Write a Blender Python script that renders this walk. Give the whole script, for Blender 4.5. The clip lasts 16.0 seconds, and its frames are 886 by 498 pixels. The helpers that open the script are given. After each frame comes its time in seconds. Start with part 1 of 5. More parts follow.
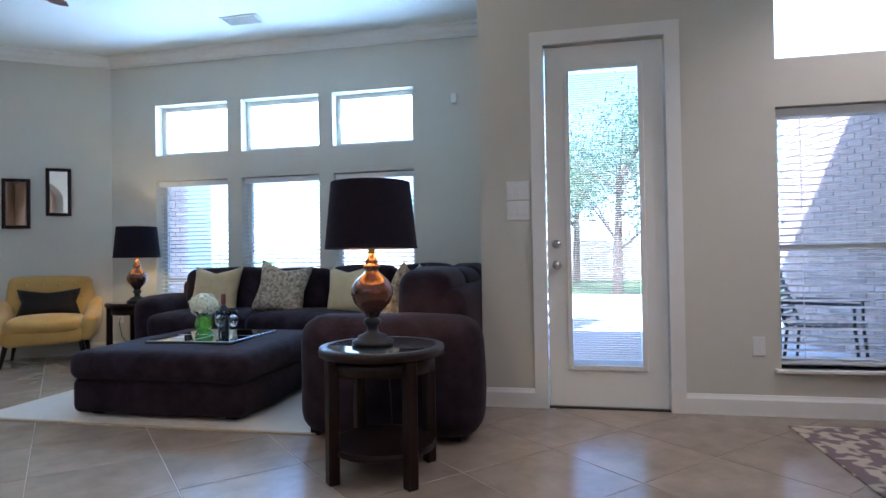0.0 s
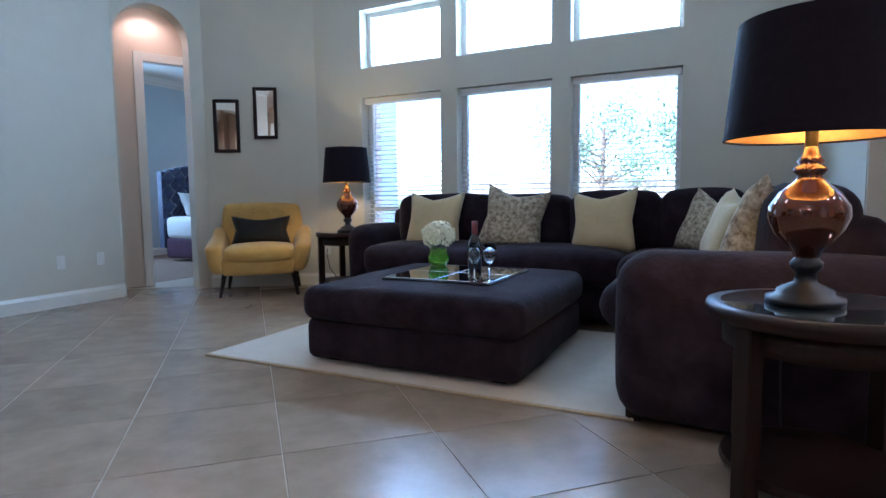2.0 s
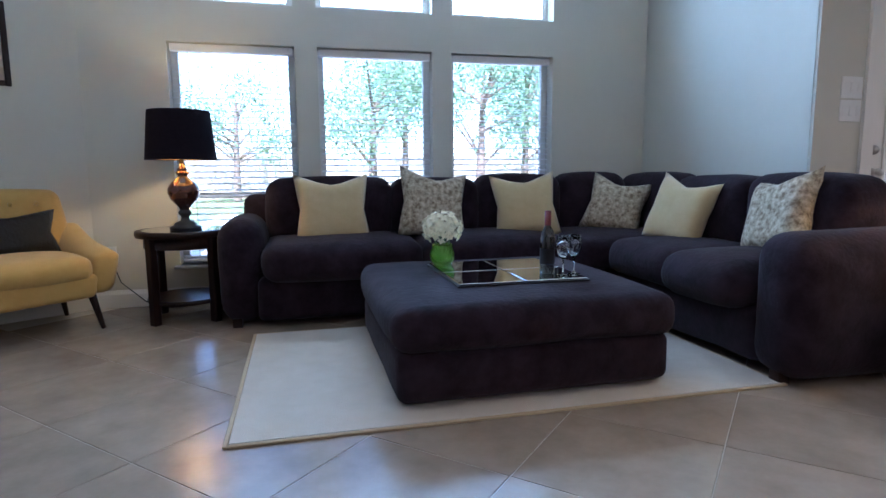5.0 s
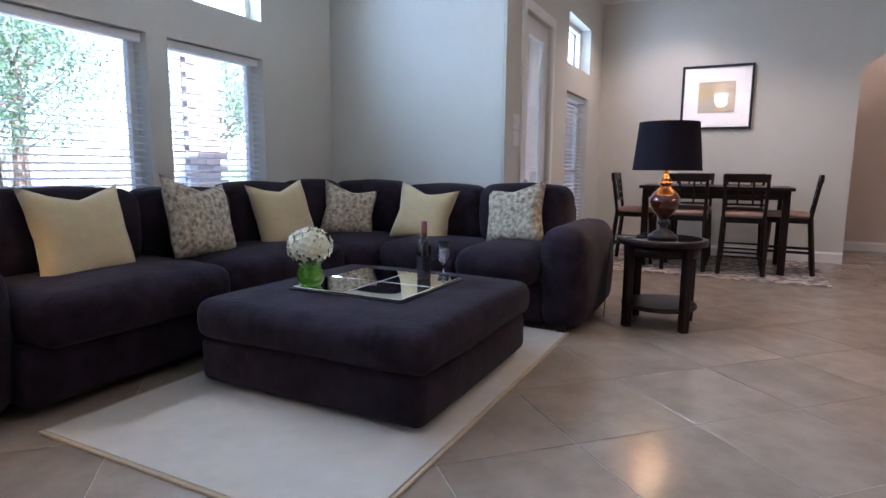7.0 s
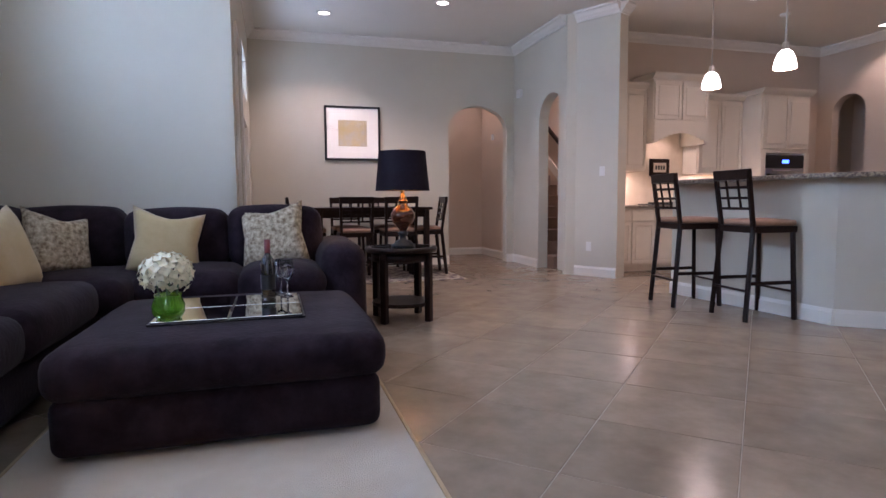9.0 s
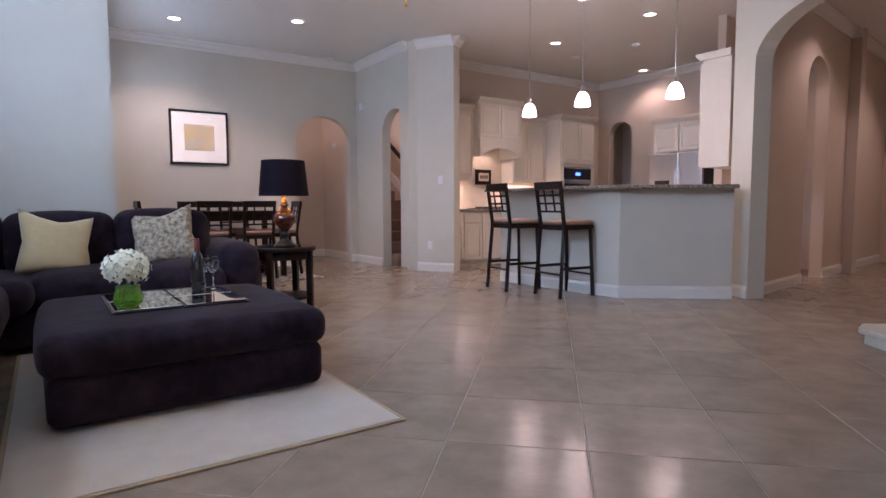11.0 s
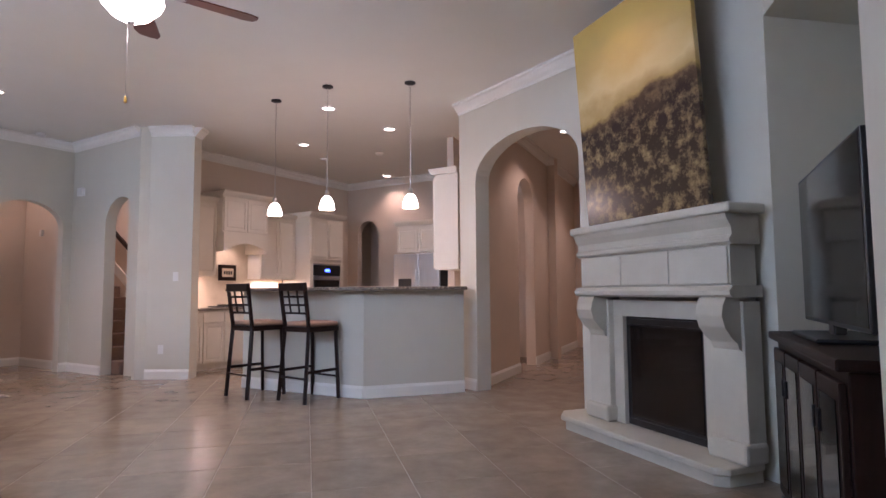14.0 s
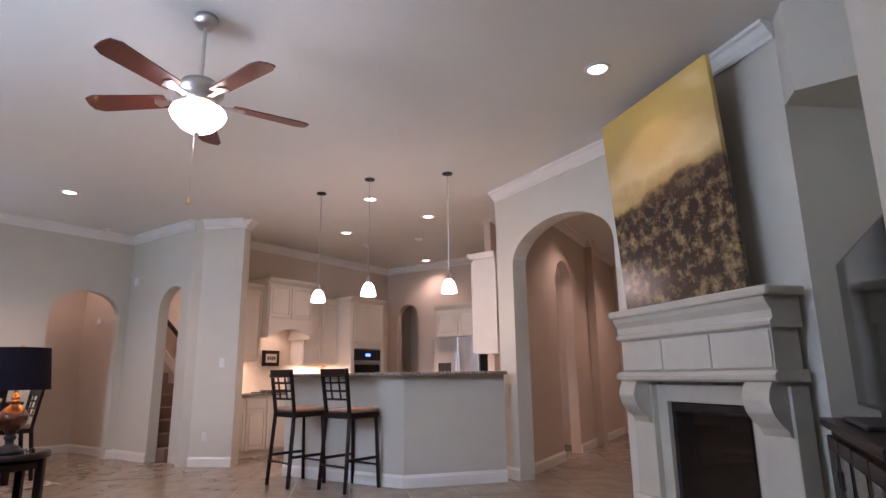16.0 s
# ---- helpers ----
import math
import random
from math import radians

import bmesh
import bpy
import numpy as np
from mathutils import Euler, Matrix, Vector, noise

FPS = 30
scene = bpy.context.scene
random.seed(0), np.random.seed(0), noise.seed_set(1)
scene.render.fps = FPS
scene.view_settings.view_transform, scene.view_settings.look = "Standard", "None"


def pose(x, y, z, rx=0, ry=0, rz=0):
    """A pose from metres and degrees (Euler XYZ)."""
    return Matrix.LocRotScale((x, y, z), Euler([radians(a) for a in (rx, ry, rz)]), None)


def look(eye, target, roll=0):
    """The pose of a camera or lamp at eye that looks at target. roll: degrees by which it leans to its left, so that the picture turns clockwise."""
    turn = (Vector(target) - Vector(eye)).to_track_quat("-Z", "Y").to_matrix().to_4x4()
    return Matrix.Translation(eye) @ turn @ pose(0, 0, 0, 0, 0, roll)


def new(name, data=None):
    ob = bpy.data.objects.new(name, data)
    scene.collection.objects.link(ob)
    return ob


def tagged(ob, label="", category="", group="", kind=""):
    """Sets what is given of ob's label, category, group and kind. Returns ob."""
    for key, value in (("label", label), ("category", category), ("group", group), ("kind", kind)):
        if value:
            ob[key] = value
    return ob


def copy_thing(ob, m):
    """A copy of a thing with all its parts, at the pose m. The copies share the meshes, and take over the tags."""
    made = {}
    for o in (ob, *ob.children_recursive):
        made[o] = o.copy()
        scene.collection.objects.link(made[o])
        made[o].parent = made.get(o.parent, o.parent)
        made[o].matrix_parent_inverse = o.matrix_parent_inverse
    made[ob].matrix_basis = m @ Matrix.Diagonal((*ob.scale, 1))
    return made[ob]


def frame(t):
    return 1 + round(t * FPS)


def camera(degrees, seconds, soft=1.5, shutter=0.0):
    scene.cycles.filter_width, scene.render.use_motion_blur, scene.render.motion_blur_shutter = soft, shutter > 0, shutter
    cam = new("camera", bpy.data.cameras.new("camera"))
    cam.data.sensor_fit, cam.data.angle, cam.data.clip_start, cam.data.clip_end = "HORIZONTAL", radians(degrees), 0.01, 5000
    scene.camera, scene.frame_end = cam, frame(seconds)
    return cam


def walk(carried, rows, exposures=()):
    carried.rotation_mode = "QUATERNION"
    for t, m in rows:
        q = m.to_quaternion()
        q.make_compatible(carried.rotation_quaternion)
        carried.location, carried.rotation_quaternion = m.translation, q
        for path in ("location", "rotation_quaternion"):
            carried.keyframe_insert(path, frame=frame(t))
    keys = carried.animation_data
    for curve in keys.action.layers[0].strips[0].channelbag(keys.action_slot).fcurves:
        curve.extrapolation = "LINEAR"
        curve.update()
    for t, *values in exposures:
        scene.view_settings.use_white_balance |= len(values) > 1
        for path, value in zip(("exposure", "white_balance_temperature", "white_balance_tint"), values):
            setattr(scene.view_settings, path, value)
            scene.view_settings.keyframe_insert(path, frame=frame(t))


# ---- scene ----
cam = camera(74.9, 16.0)
PATH = [
    (0, (1.024, 0.464, 1.036), (0.622, 2.423, 1.065), -0.9),
    (0.5, (0.814, 0.637, 0.989), (0.12, 2.513, 0.992), -1.0),
    (1, (0.582, 0.873, 0.949), (-0.251, 2.69, 0.884), -0.8),
    (1.5, (0.279, 1.075, 0.939), (-0.603, 2.865, 0.803), -0.9),
    (2, (-0.081, 1.238, 0.929), (-0.969, 3.022, 0.753), -0.6),
    (2.5, (-0.486, 1.274, 0.948), (-1.351, 3.066, 0.748), -0.5),
    (3, (-0.905, 1.277, 0.958), (-1.678, 3.108, 0.738), -0.3),
    (3.5, (-1.33, 1.252, 0.972), (-1.863, 3.165, 0.731), -0.2),
    (3.7, (-1.478, 1.269, 0.979), (-1.881, 3.211, 0.723), -0.3),
    (6, (-3.471, 2.021, 1.028), (-2.304, 3.62, 0.737), 0.0),
    (6.5, (-3.864, 2.37, 1.091), (-2.366, 3.66, 0.789), 0.4),
    (7, (-4.13, 2.718, 1.082), (-2.362, 3.612, 0.807), 0.5),
    (7.5, (-4.254, 3.263, 1.089), (-2.312, 3.682, 0.856), 0.1),
    (8, (-4.427, 3.519, 1.048), (-2.436, 3.564, 0.86), 0.0),
    (8.5, (-4.504, 3.85, 1.018), (-2.53, 3.583, 0.843), -0.2),
    (9, (-4.614, 4.191, 0.997), (-2.701, 3.633, 0.831), -0.4),
    (9.1, (-4.647, 4.269, 1.003), (-2.753, 3.647, 0.836), -0.1),
    (11.3, (-5.163, 4.998, 1.001), (-3.567, 3.804, 0.846), -0.4),
    (11.5, (-5.167, 4.984, 1.004), (-3.611, 3.737, 0.848), -0.4),
    (12, (-5.151, 4.974, 1.014), (-3.699, 3.607, 0.856), -0.4),
    (12.5, (-5.144, 4.973, 1.021), (-3.805, 3.494, 0.884), -0.4),
    (13, (-5.16, 4.961, 1.05), (-3.946, 3.373, 0.975), -0.4),
    (13.5, (-5.177, 4.924, 1.079), (-4.063, 3.263, 1.1), -0.4),
    (14, (-5.198, 4.877, 1.129), (-4.149, 3.181, 1.277), -0.4),
    (14.5, (-5.197, 4.876, 1.163), (-4.189, 3.173, 1.449), -0.3),
    (15, (-5.192, 4.915, 1.171), (-4.208, 3.217, 1.558), -0.3),
    (15.5, (-5.2, 4.947, 1.158), (-4.21, 3.262, 1.585), -0.3),
    (16, (-5.272, 4.978, 1.149), (-4.136, 3.388, 1.576), -0.8),
]
walk(cam, [(t, look(eye, target, roll)) for t, eye, target, roll in PATH], [(0, 2.46, 4680, 14), (1.5, 2.38, 4680, 14), (3.5, 2.42, 4680, 16), (6, 2.52, 4720, 18), (7.5, 2.44, 5350, 26), (9, 2.26, 5500, 30), (12.5, 2.34, 5550, 31), (16, 2.34, 5850, 32)])

# ---- world, sun, lamps ----
CEIL = 3.40
world = bpy.data.worlds.new("world")
scene.world = world
world.use_nodes = True
wn = world.node_tree.nodes
sky = wn.new("ShaderNodeTexSky")
sky.sky_type = "NISHITA"
sky.sun_disc = False
sky.sun_elevation, sky.sun_rotation = radians(52), radians(200)
world.node_tree.links.new(sky.outputs[0], wn["Background"].inputs[0])
wn["Background"].inputs[1].default_value = 0.15


def lamp(kind, name, m, power, colour, size=0.1, **more):
    data = bpy.data.lights.new(name, kind)
    data.energy, data.color = power, colour
    if kind == "AREA":
        data.shape = more.get("shape", "RECTANGLE")
        data.size, data.size_y = size, more.get("size_y", size)
    elif kind == "SUN":
        data.angle = radians(0.5)
    else:
        data.shadow_soft_size = size
    if kind == "SPOT":
        data.spot_size, data.spot_blend = radians(more.get("cone", 120)), 0.6
    ob = new(name, data)
    ob.matrix_world = m
    return ob


lamp("SUN", "sun", look((0, 0, 0), (0.2, 0.58, -0.79)), 5.0, (1.0, 0.95, 0.87))
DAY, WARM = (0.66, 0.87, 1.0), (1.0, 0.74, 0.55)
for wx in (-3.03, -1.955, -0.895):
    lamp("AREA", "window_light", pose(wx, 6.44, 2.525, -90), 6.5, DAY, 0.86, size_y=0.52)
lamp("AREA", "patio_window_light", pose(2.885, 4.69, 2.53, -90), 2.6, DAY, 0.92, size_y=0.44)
# (-1.25, -3.3) side room and (4.0, -0.1) stairs are unseen fill lamps, added.
DOWNLIGHTS = {(2.35, 2.14): 16, (-3.92, 1.045): 3.0, (1.2, -1.43): 7.5, (-0.41, -1.47): 6.5, (-0.33, -0.33): 5.5, (1.6, -4.05): 7, (3.1, 3.5): 17, (-2.44, -2.91): 9, (-2.6, -5.2): 12, (-1.25, -3.3): 5, (5.0, 1.2): 6.5, (4.0, -0.1): 14}
for (dx, dy), watts in DOWNLIGHTS.items():
    lamp("SPOT", "downlight_lamp", look((dx, dy, CEIL - 0.03), (dx, dy, 0)), watts, WARM, 0.05, cone=125)
PENDANTS = [(-0.015, 0.22), (-0.85, 0.24), (-1.68, -0.155)]
for px_, py_ in PENDANTS:
    lamp("POINT", "pendant_lamp", pose(px_, py_, 2.02), 1.6, WARM, 0.06)
FAN = (-2.15, 3.17)
lamp("POINT", "fan_lamp", pose(FAN[0], FAN[1], 2.60), 2.2, (1.0, 0.88, 0.76), 0.12)
TABLE_LAMP, FAR_LAMP = (0.115, 3.158, 0.62), (-3.34, 5.76, 0.62)
for q in (TABLE_LAMP, FAR_LAMP):
    lamp("POINT", "table_lamp_bulb", pose(q[0], q[1], q[2] + 0.58), 2.6, (1.0, 0.70, 0.33), 0.035)
lamp("AREA", "cabinet_lamp", pose(2.62, -0.5, 1.385), 2.6, WARM, 0.25, size_y=0.7)
lamp("AREA", "cabinet_lamp", pose(2.66, -2.15, 1.355), 2.6, WARM, 0.25, size_y=0.6)
lamp("AREA", "cabinet_lamp", pose(-1.45, -1.7, 1.395), 1.6, WARM, 0.25, size_y=0.7)
lamp("SPOT", "hood_lamp", look((2.62, -1.33, 2.04), (2.62, -1.33, 0)), 3.0, WARM, 0.04, cone=130)
# Unseen warm fill, added to tint the inside of the arch peach.
VESTIBULE = (-5.565, 5.413, 3.0)
lamp("SPOT", "vestibule_fill", look((VESTIBULE[0], VESTIBULE[1], 2.96), (VESTIBULE[0], VESTIBULE[1], 0)), 4.0, (1.0, 0.62, 0.42), 0.05, cone=140)
lamp("POINT", "bedroom_lamp", pose(-7.95, 9.6, 1.07), 1.6, WARM, 0.08)
# Added cool fill inside the bedroom; no window is built behind it.
lamp("AREA", "bedroom_fill_light", pose(-8.6, 6.6, 1.6, 0, -90), 12, DAY, 1.6, size_y=1.6)


# ---- materials ----
def material(name, base, rough=0.6, metal=0.0, second=None, scale=6.0, detail=6.0, bump=0.0, bscale=60.0, mix=0.5, coat=0.0, emit=0.0, emit_colour=None, trans=0.0, sheen=0.0, rvar=0.0, vary=0.0, stretch=None, spec=0.5):
    m = bpy.data.materials.new(name)
    m.use_nodes = True
    n, li = m.node_tree.nodes, m.node_tree.links
    b = n["Principled BSDF"]
    b.inputs["Base Color"].default_value = (*base, 1)
    b.inputs["Roughness"].default_value = rough
    b.inputs["Metallic"].default_value = metal
    b.inputs["Specular IOR Level"].default_value = spec
    b.inputs["Coat Weight"].default_value = coat
    b.inputs["Transmission Weight"].default_value = trans
    b.inputs["Sheen Weight"].default_value = sheen
    b.inputs["Sheen Roughness"].default_value = 0.5
    if emit:
        b.inputs["Emission Color"].default_value = (*(emit_colour or base), 1)
        b.inputs["Emission Strength"].default_value = emit
    tc = n.new("ShaderNodeTexCoord")
    vec = tc.outputs["Object"]
    if stretch:
        mp = n.new("ShaderNodeMapping")
        mp.inputs["Scale"].default_value = stretch
        li.new(vec, mp.inputs[0])
        vec = mp.outputs[0]
    if vary:
        own = n.new("ShaderNodeObjectInfo")
        shift = n.new("ShaderNodeVectorMath")
        shift.operation = "MULTIPLY_ADD"
        shift.inputs[1].default_value = (37.0, 91.0, 53.0)
        li.new(own.outputs["Random"], shift.inputs[0])
        li.new(vec, shift.inputs[2])
        vec = shift.outputs[0]
    if second:
        t1 = n.new("ShaderNodeTexNoise")
        t1.inputs["Scale"].default_value, t1.inputs["Detail"].default_value, t1.inputs["Roughness"].default_value = scale, detail, 0.62
        li.new(vec, t1.inputs["Vector"])
        ramp = n.new("ShaderNodeValToRGB")
        ramp.color_ramp.elements[0].position, ramp.color_ramp.elements[1].position = 0.5 - mix / 2, 0.5 + mix / 2
        ramp.color_ramp.elements[0].color, ramp.color_ramp.elements[1].color = (*base, 1), (*second, 1)
        li.new(t1.outputs[0], ramp.inputs[0])
        col = ramp.outputs[0]
        if vary:
            oi = n.new("ShaderNodeObjectInfo")
            hs = n.new("ShaderNodeHueSaturation")
            mr = n.new("ShaderNodeMapRange")
            mr.inputs["To Min"].default_value, mr.inputs["To Max"].default_value = 1 - vary, 1 + vary
            li.new(oi.outputs["Random"], mr.inputs[0])
            li.new(mr.outputs[0], hs.inputs["Value"])
            li.new(col, hs.inputs["Color"])
            col = hs.outputs[0]
        li.new(col, b.inputs["Base Color"])
        if rvar:
            mr2 = n.new("ShaderNodeMapRange")
            mr2.inputs["To Min"].default_value, mr2.inputs["To Max"].default_value = rough - rvar, rough + rvar
            li.new(t1.outputs[0], mr2.inputs[0])
            li.new(mr2.outputs[0], b.inputs["Roughness"])
    if bump:
        t2 = n.new("ShaderNodeTexNoise")
        t2.inputs["Scale"].default_value, t2.inputs["Detail"].default_value = bscale, 4
        li.new(vec, t2.inputs["Vector"])
        bp = n.new("ShaderNodeBump")
        bp.inputs["Strength"].default_value, bp.inputs["Distance"].default_value = bump, 0.01
        li.new(t2.outputs[0], bp.inputs["Height"])
        li.new(bp.outputs[0], b.inputs["Normal"])
    return m


M_WALL = material("wall_paint", (0.57, 0.54, 0.45), 0.75, second=(0.60, 0.57, 0.48), scale=2.5, bump=0.12, bscale=180)
M_WARMWALL = material("hall_paint", (0.60, 0.50, 0.40), 0.75, second=(0.63, 0.53, 0.43), scale=2.5, bump=0.12, bscale=180)
M_CEIL = material("ceiling_paint", (0.74, 0.735, 0.68), 0.85, second=(0.77, 0.765, 0.71), scale=2, bump=0.15, bscale=220)
M_TRIM = material("white_trim", (0.74, 0.72, 0.66), 0.4, second=(0.78, 0.76, 0.70), scale=4, bump=0.03)
M_BEDWALL = material("bedroom_paint", (0.50, 0.58, 0.62), 0.8, second=(0.53, 0.61, 0.65), scale=2, bump=0.1, bscale=180)
M_TILE = material("travertine_tile", (0.235, 0.180, 0.128), 0.22, second=(0.35, 0.285, 0.215), scale=4.5, detail=15, mix=0.50, bump=0.03, bscale=14, rvar=0.09, vary=0.07)
M_GROUT = material("grout", (0.37, 0.32, 0.255), 0.85, second=(0.43, 0.38, 0.31), scale=20)
M_SOFA = material("dark_microsuede", (0.011, 0.006, 0.010), 0.9, second=(0.026, 0.016, 0.024), scale=7, mix=0.30, bump=0.4, bscale=38, sheen=0.05, spec=0.15)
M_RUG = material("cream_rug", (0.50, 0.44, 0.35), 0.95, second=(0.58, 0.52, 0.43), scale=9, bump=0.6, bscale=240, sheen=0.3)
M_RUGEDGE = material("rug_binding", (0.40, 0.30, 0.18), 0.9, second=(0.46, 0.36, 0.22), scale=30, bump=0.3)
M_CREAM = material("cream_fabric", (0.50, 0.38, 0.19), 0.85, second=(0.57, 0.45, 0.24), scale=14, bump=0.3, bscale=160, sheen=0.3)
M_PATTERN = material("floral_fabric", (0.58, 0.50, 0.36), 0.85, second=(0.17, 0.125, 0.075), scale=34, detail=3, mix=0.34, bump=0.2, bscale=120)
M_MUSTARD = material("mustard_fabric", (0.50, 0.30, 0.06), 0.8, second=(0.58, 0.36, 0.09), scale=10, bump=0.3, bscale=200, sheen=0.3)
M_BLACKFUR = material("black_plush", (0.007, 0.006, 0.006), 0.55, second=(0.013, 0.011, 0.010), scale=18, bump=0.6, bscale=60, sheen=0.06, spec=0.25)
M_WOOD = material("espresso_wood", (0.010, 0.005, 0.004), 0.36, second=(0.023, 0.011, 0.008), scale=5, bump=0.06, bscale=40, stretch=(8, 8, 1), coat=0.04, spec=0.2)
M_BLADE = material("walnut_blade", (0.075, 0.018, 0.012), 0.35, second=(0.12, 0.032, 0.02), scale=6, stretch=(1, 8, 8), coat=0.3)
M_SHADE = material("black_shade", (0.008, 0.005, 0.010), 0.8, second=(0.013, 0.009, 0.015), scale=40, bump=0.15, bscale=300, spec=0.15)
M_GOLD = material("gold_foil", (0.80, 0.50, 0.12), 0.32, metal=1.0, second=(0.66, 0.38, 0.08), scale=18, bump=0.15, bscale=30)
M_AMBER = material("amber_mercury_glass", (0.045, 0.010, 0.005), 0.07, second=(0.13, 0.030, 0.008), scale=9, coat=1.0, metal=0.35)
M_MIRROR = material("mirror", (0.85, 0.87, 0.86), 0.02, metal=1.0)
M_DARKGLASS = material("dark_table_glass", (0.02, 0.03, 0.035), 0.03, coat=1.0)
M_GLASS = material("clear_glass", (1, 1, 1), 0.0, trans=1.0)
M_GREEN = material("green_glass", (0.42, 0.80, 0.10), 0.03, trans=0.85, coat=0.5)
M_BOTTLE = material("dark_bottle_glass", (0.010, 0.008, 0.008), 0.06, coat=1.0)
M_FOIL = material("red_foil", (0.12, 0.012, 0.015), 0.35, second=(0.16, 0.02, 0.02), scale=20)
M_PETAL = material("ivory_petal", (0.80, 0.74, 0.50), 0.6, second=(0.86, 0.82, 0.62), scale=30)
M_LEAF = material("green_leaf", (0.10, 0.16, 0.08), 0.5, second=(0.14, 0.22, 0.11), scale=6)
M_STONE = material("cast_stone", (0.47, 0.435, 0.355), 0.7, second=(0.54, 0.505, 0.42), scale=5, bump=0.15, bscale=90)
M_BLACK = material("black_metal", (0.010, 0.010, 0.011), 0.3, second=(0.018, 0.018, 0.019), scale=30)
M_FIREGLASS = material("firebox_glass", (0.006, 0.005, 0.005), 0.16, coat=0.3, spec=0.3)
M_NICKEL = material("brushed_nickel", (0.52, 0.50, 0.47), 0.3, metal=1.0, second=(0.60, 0.58, 0.55), scale=30)
M_STEEL = material("stainless_steel", (0.50, 0.50, 0.51), 0.28, metal=1.0, second=(0.58, 0.58, 0.59), scale=3, stretch=(30, 30, 1))
M_CAB = material("cream_cabinet", (0.70, 0.63, 0.52), 0.45, second=(0.74, 0.67, 0.56), scale=6, bump=0.04)
M_GRANITE = material("granite", (0.36, 0.31, 0.25), 0.15, second=(0.10, 0.08, 0.07), scale=55, detail=3, mix=0.2, coat=0.5)
M_SPLASH = material("stone_backsplash", (0.52, 0.43, 0.31), 0.5, second=(0.62, 0.53, 0.41), scale=7, bump=0.1, bscale=30)
M_CARPET = material("brown_carpet", (0.20, 0.13, 0.09), 0.95, second=(0.27, 0.18, 0.13), scale=40, bump=0.5, bscale=200)
M_SEAT = material("tan_seat", (0.34, 0.20, 0.13), 0.7, second=(0.40, 0.25, 0.17), scale=20, bump=0.15)
M_BLIND = material("white_blind", (0.78, 0.78, 0.76), 0.5, second=(0.82, 0.82, 0.80), scale=5)
M_BULB = material("lit_glass", (1.0, 0.93, 0.82), 0.4, emit=1.6, emit_colour=(1.0, 0.88, 0.70))
M_GLOW = material("lit_bulb", (1.0, 0.8, 0.5), 0.4, emit=4.0, emit_colour=(1.0, 0.72, 0.32))
M_MAT = material("white_mat", (0.78, 0.77, 0.73), 0.8, second=(0.80, 0.79, 0.75), scale=6)
M_PLASTIC = material("white_plastic", (0.72, 0.71, 0.67), 0.4, second=(0.75, 0.74, 0.70), scale=5)
M_NAVY = material("navy_velvet", (0.030, 0.036, 0.085), 0.7, second=(0.045, 0.055, 0.12), scale=8, sheen=0.5, bump=0.1)
M_LINEN = material("white_linen", (0.72, 0.71, 0.70), 0.9, second=(0.78, 0.77, 0.76), scale=7, bump=0.3, bscale=20)
M_PURPLE = material("plum_fabric", (0.06, 0.025, 0.05), 0.85, second=(0.09, 0.04, 0.075), scale=9, bump=0.2)
M_BRICK = material("tan_brick", (0.42, 0.31, 0.25), 0.85, second=(0.55, 0.44, 0.37), scale=9, bump=0.3, bscale=40, vary=0.2)
M_MORTAR = material("mortar", (0.55, 0.52, 0.47), 0.95, second=(0.6, 0.57, 0.52), scale=30, bump=0.2)
M_GRASS = material("lawn", (0.09, 0.15, 0.04), 0.9, second=(0.16, 0.20, 0.07), scale=3, bump=0.5, bscale=40)
M_CONCRETE = material("patio_concrete", (0.60, 0.58, 0.54), 0.85, second=(0.68, 0.66, 0.62), scale=2, bump=0.1)
M_BARK = material("bark", (0.12, 0.08, 0.055), 0.9, second=(0.18, 0.13, 0.09), scale=8, bump=0.6, bscale=20)
M_FENCE = material("weathered_fence", (0.36, 0.30, 0.23), 0.85, second=(0.44, 0.37, 0.29), scale=5, vary=0.1, stretch=(6, 6, 1))


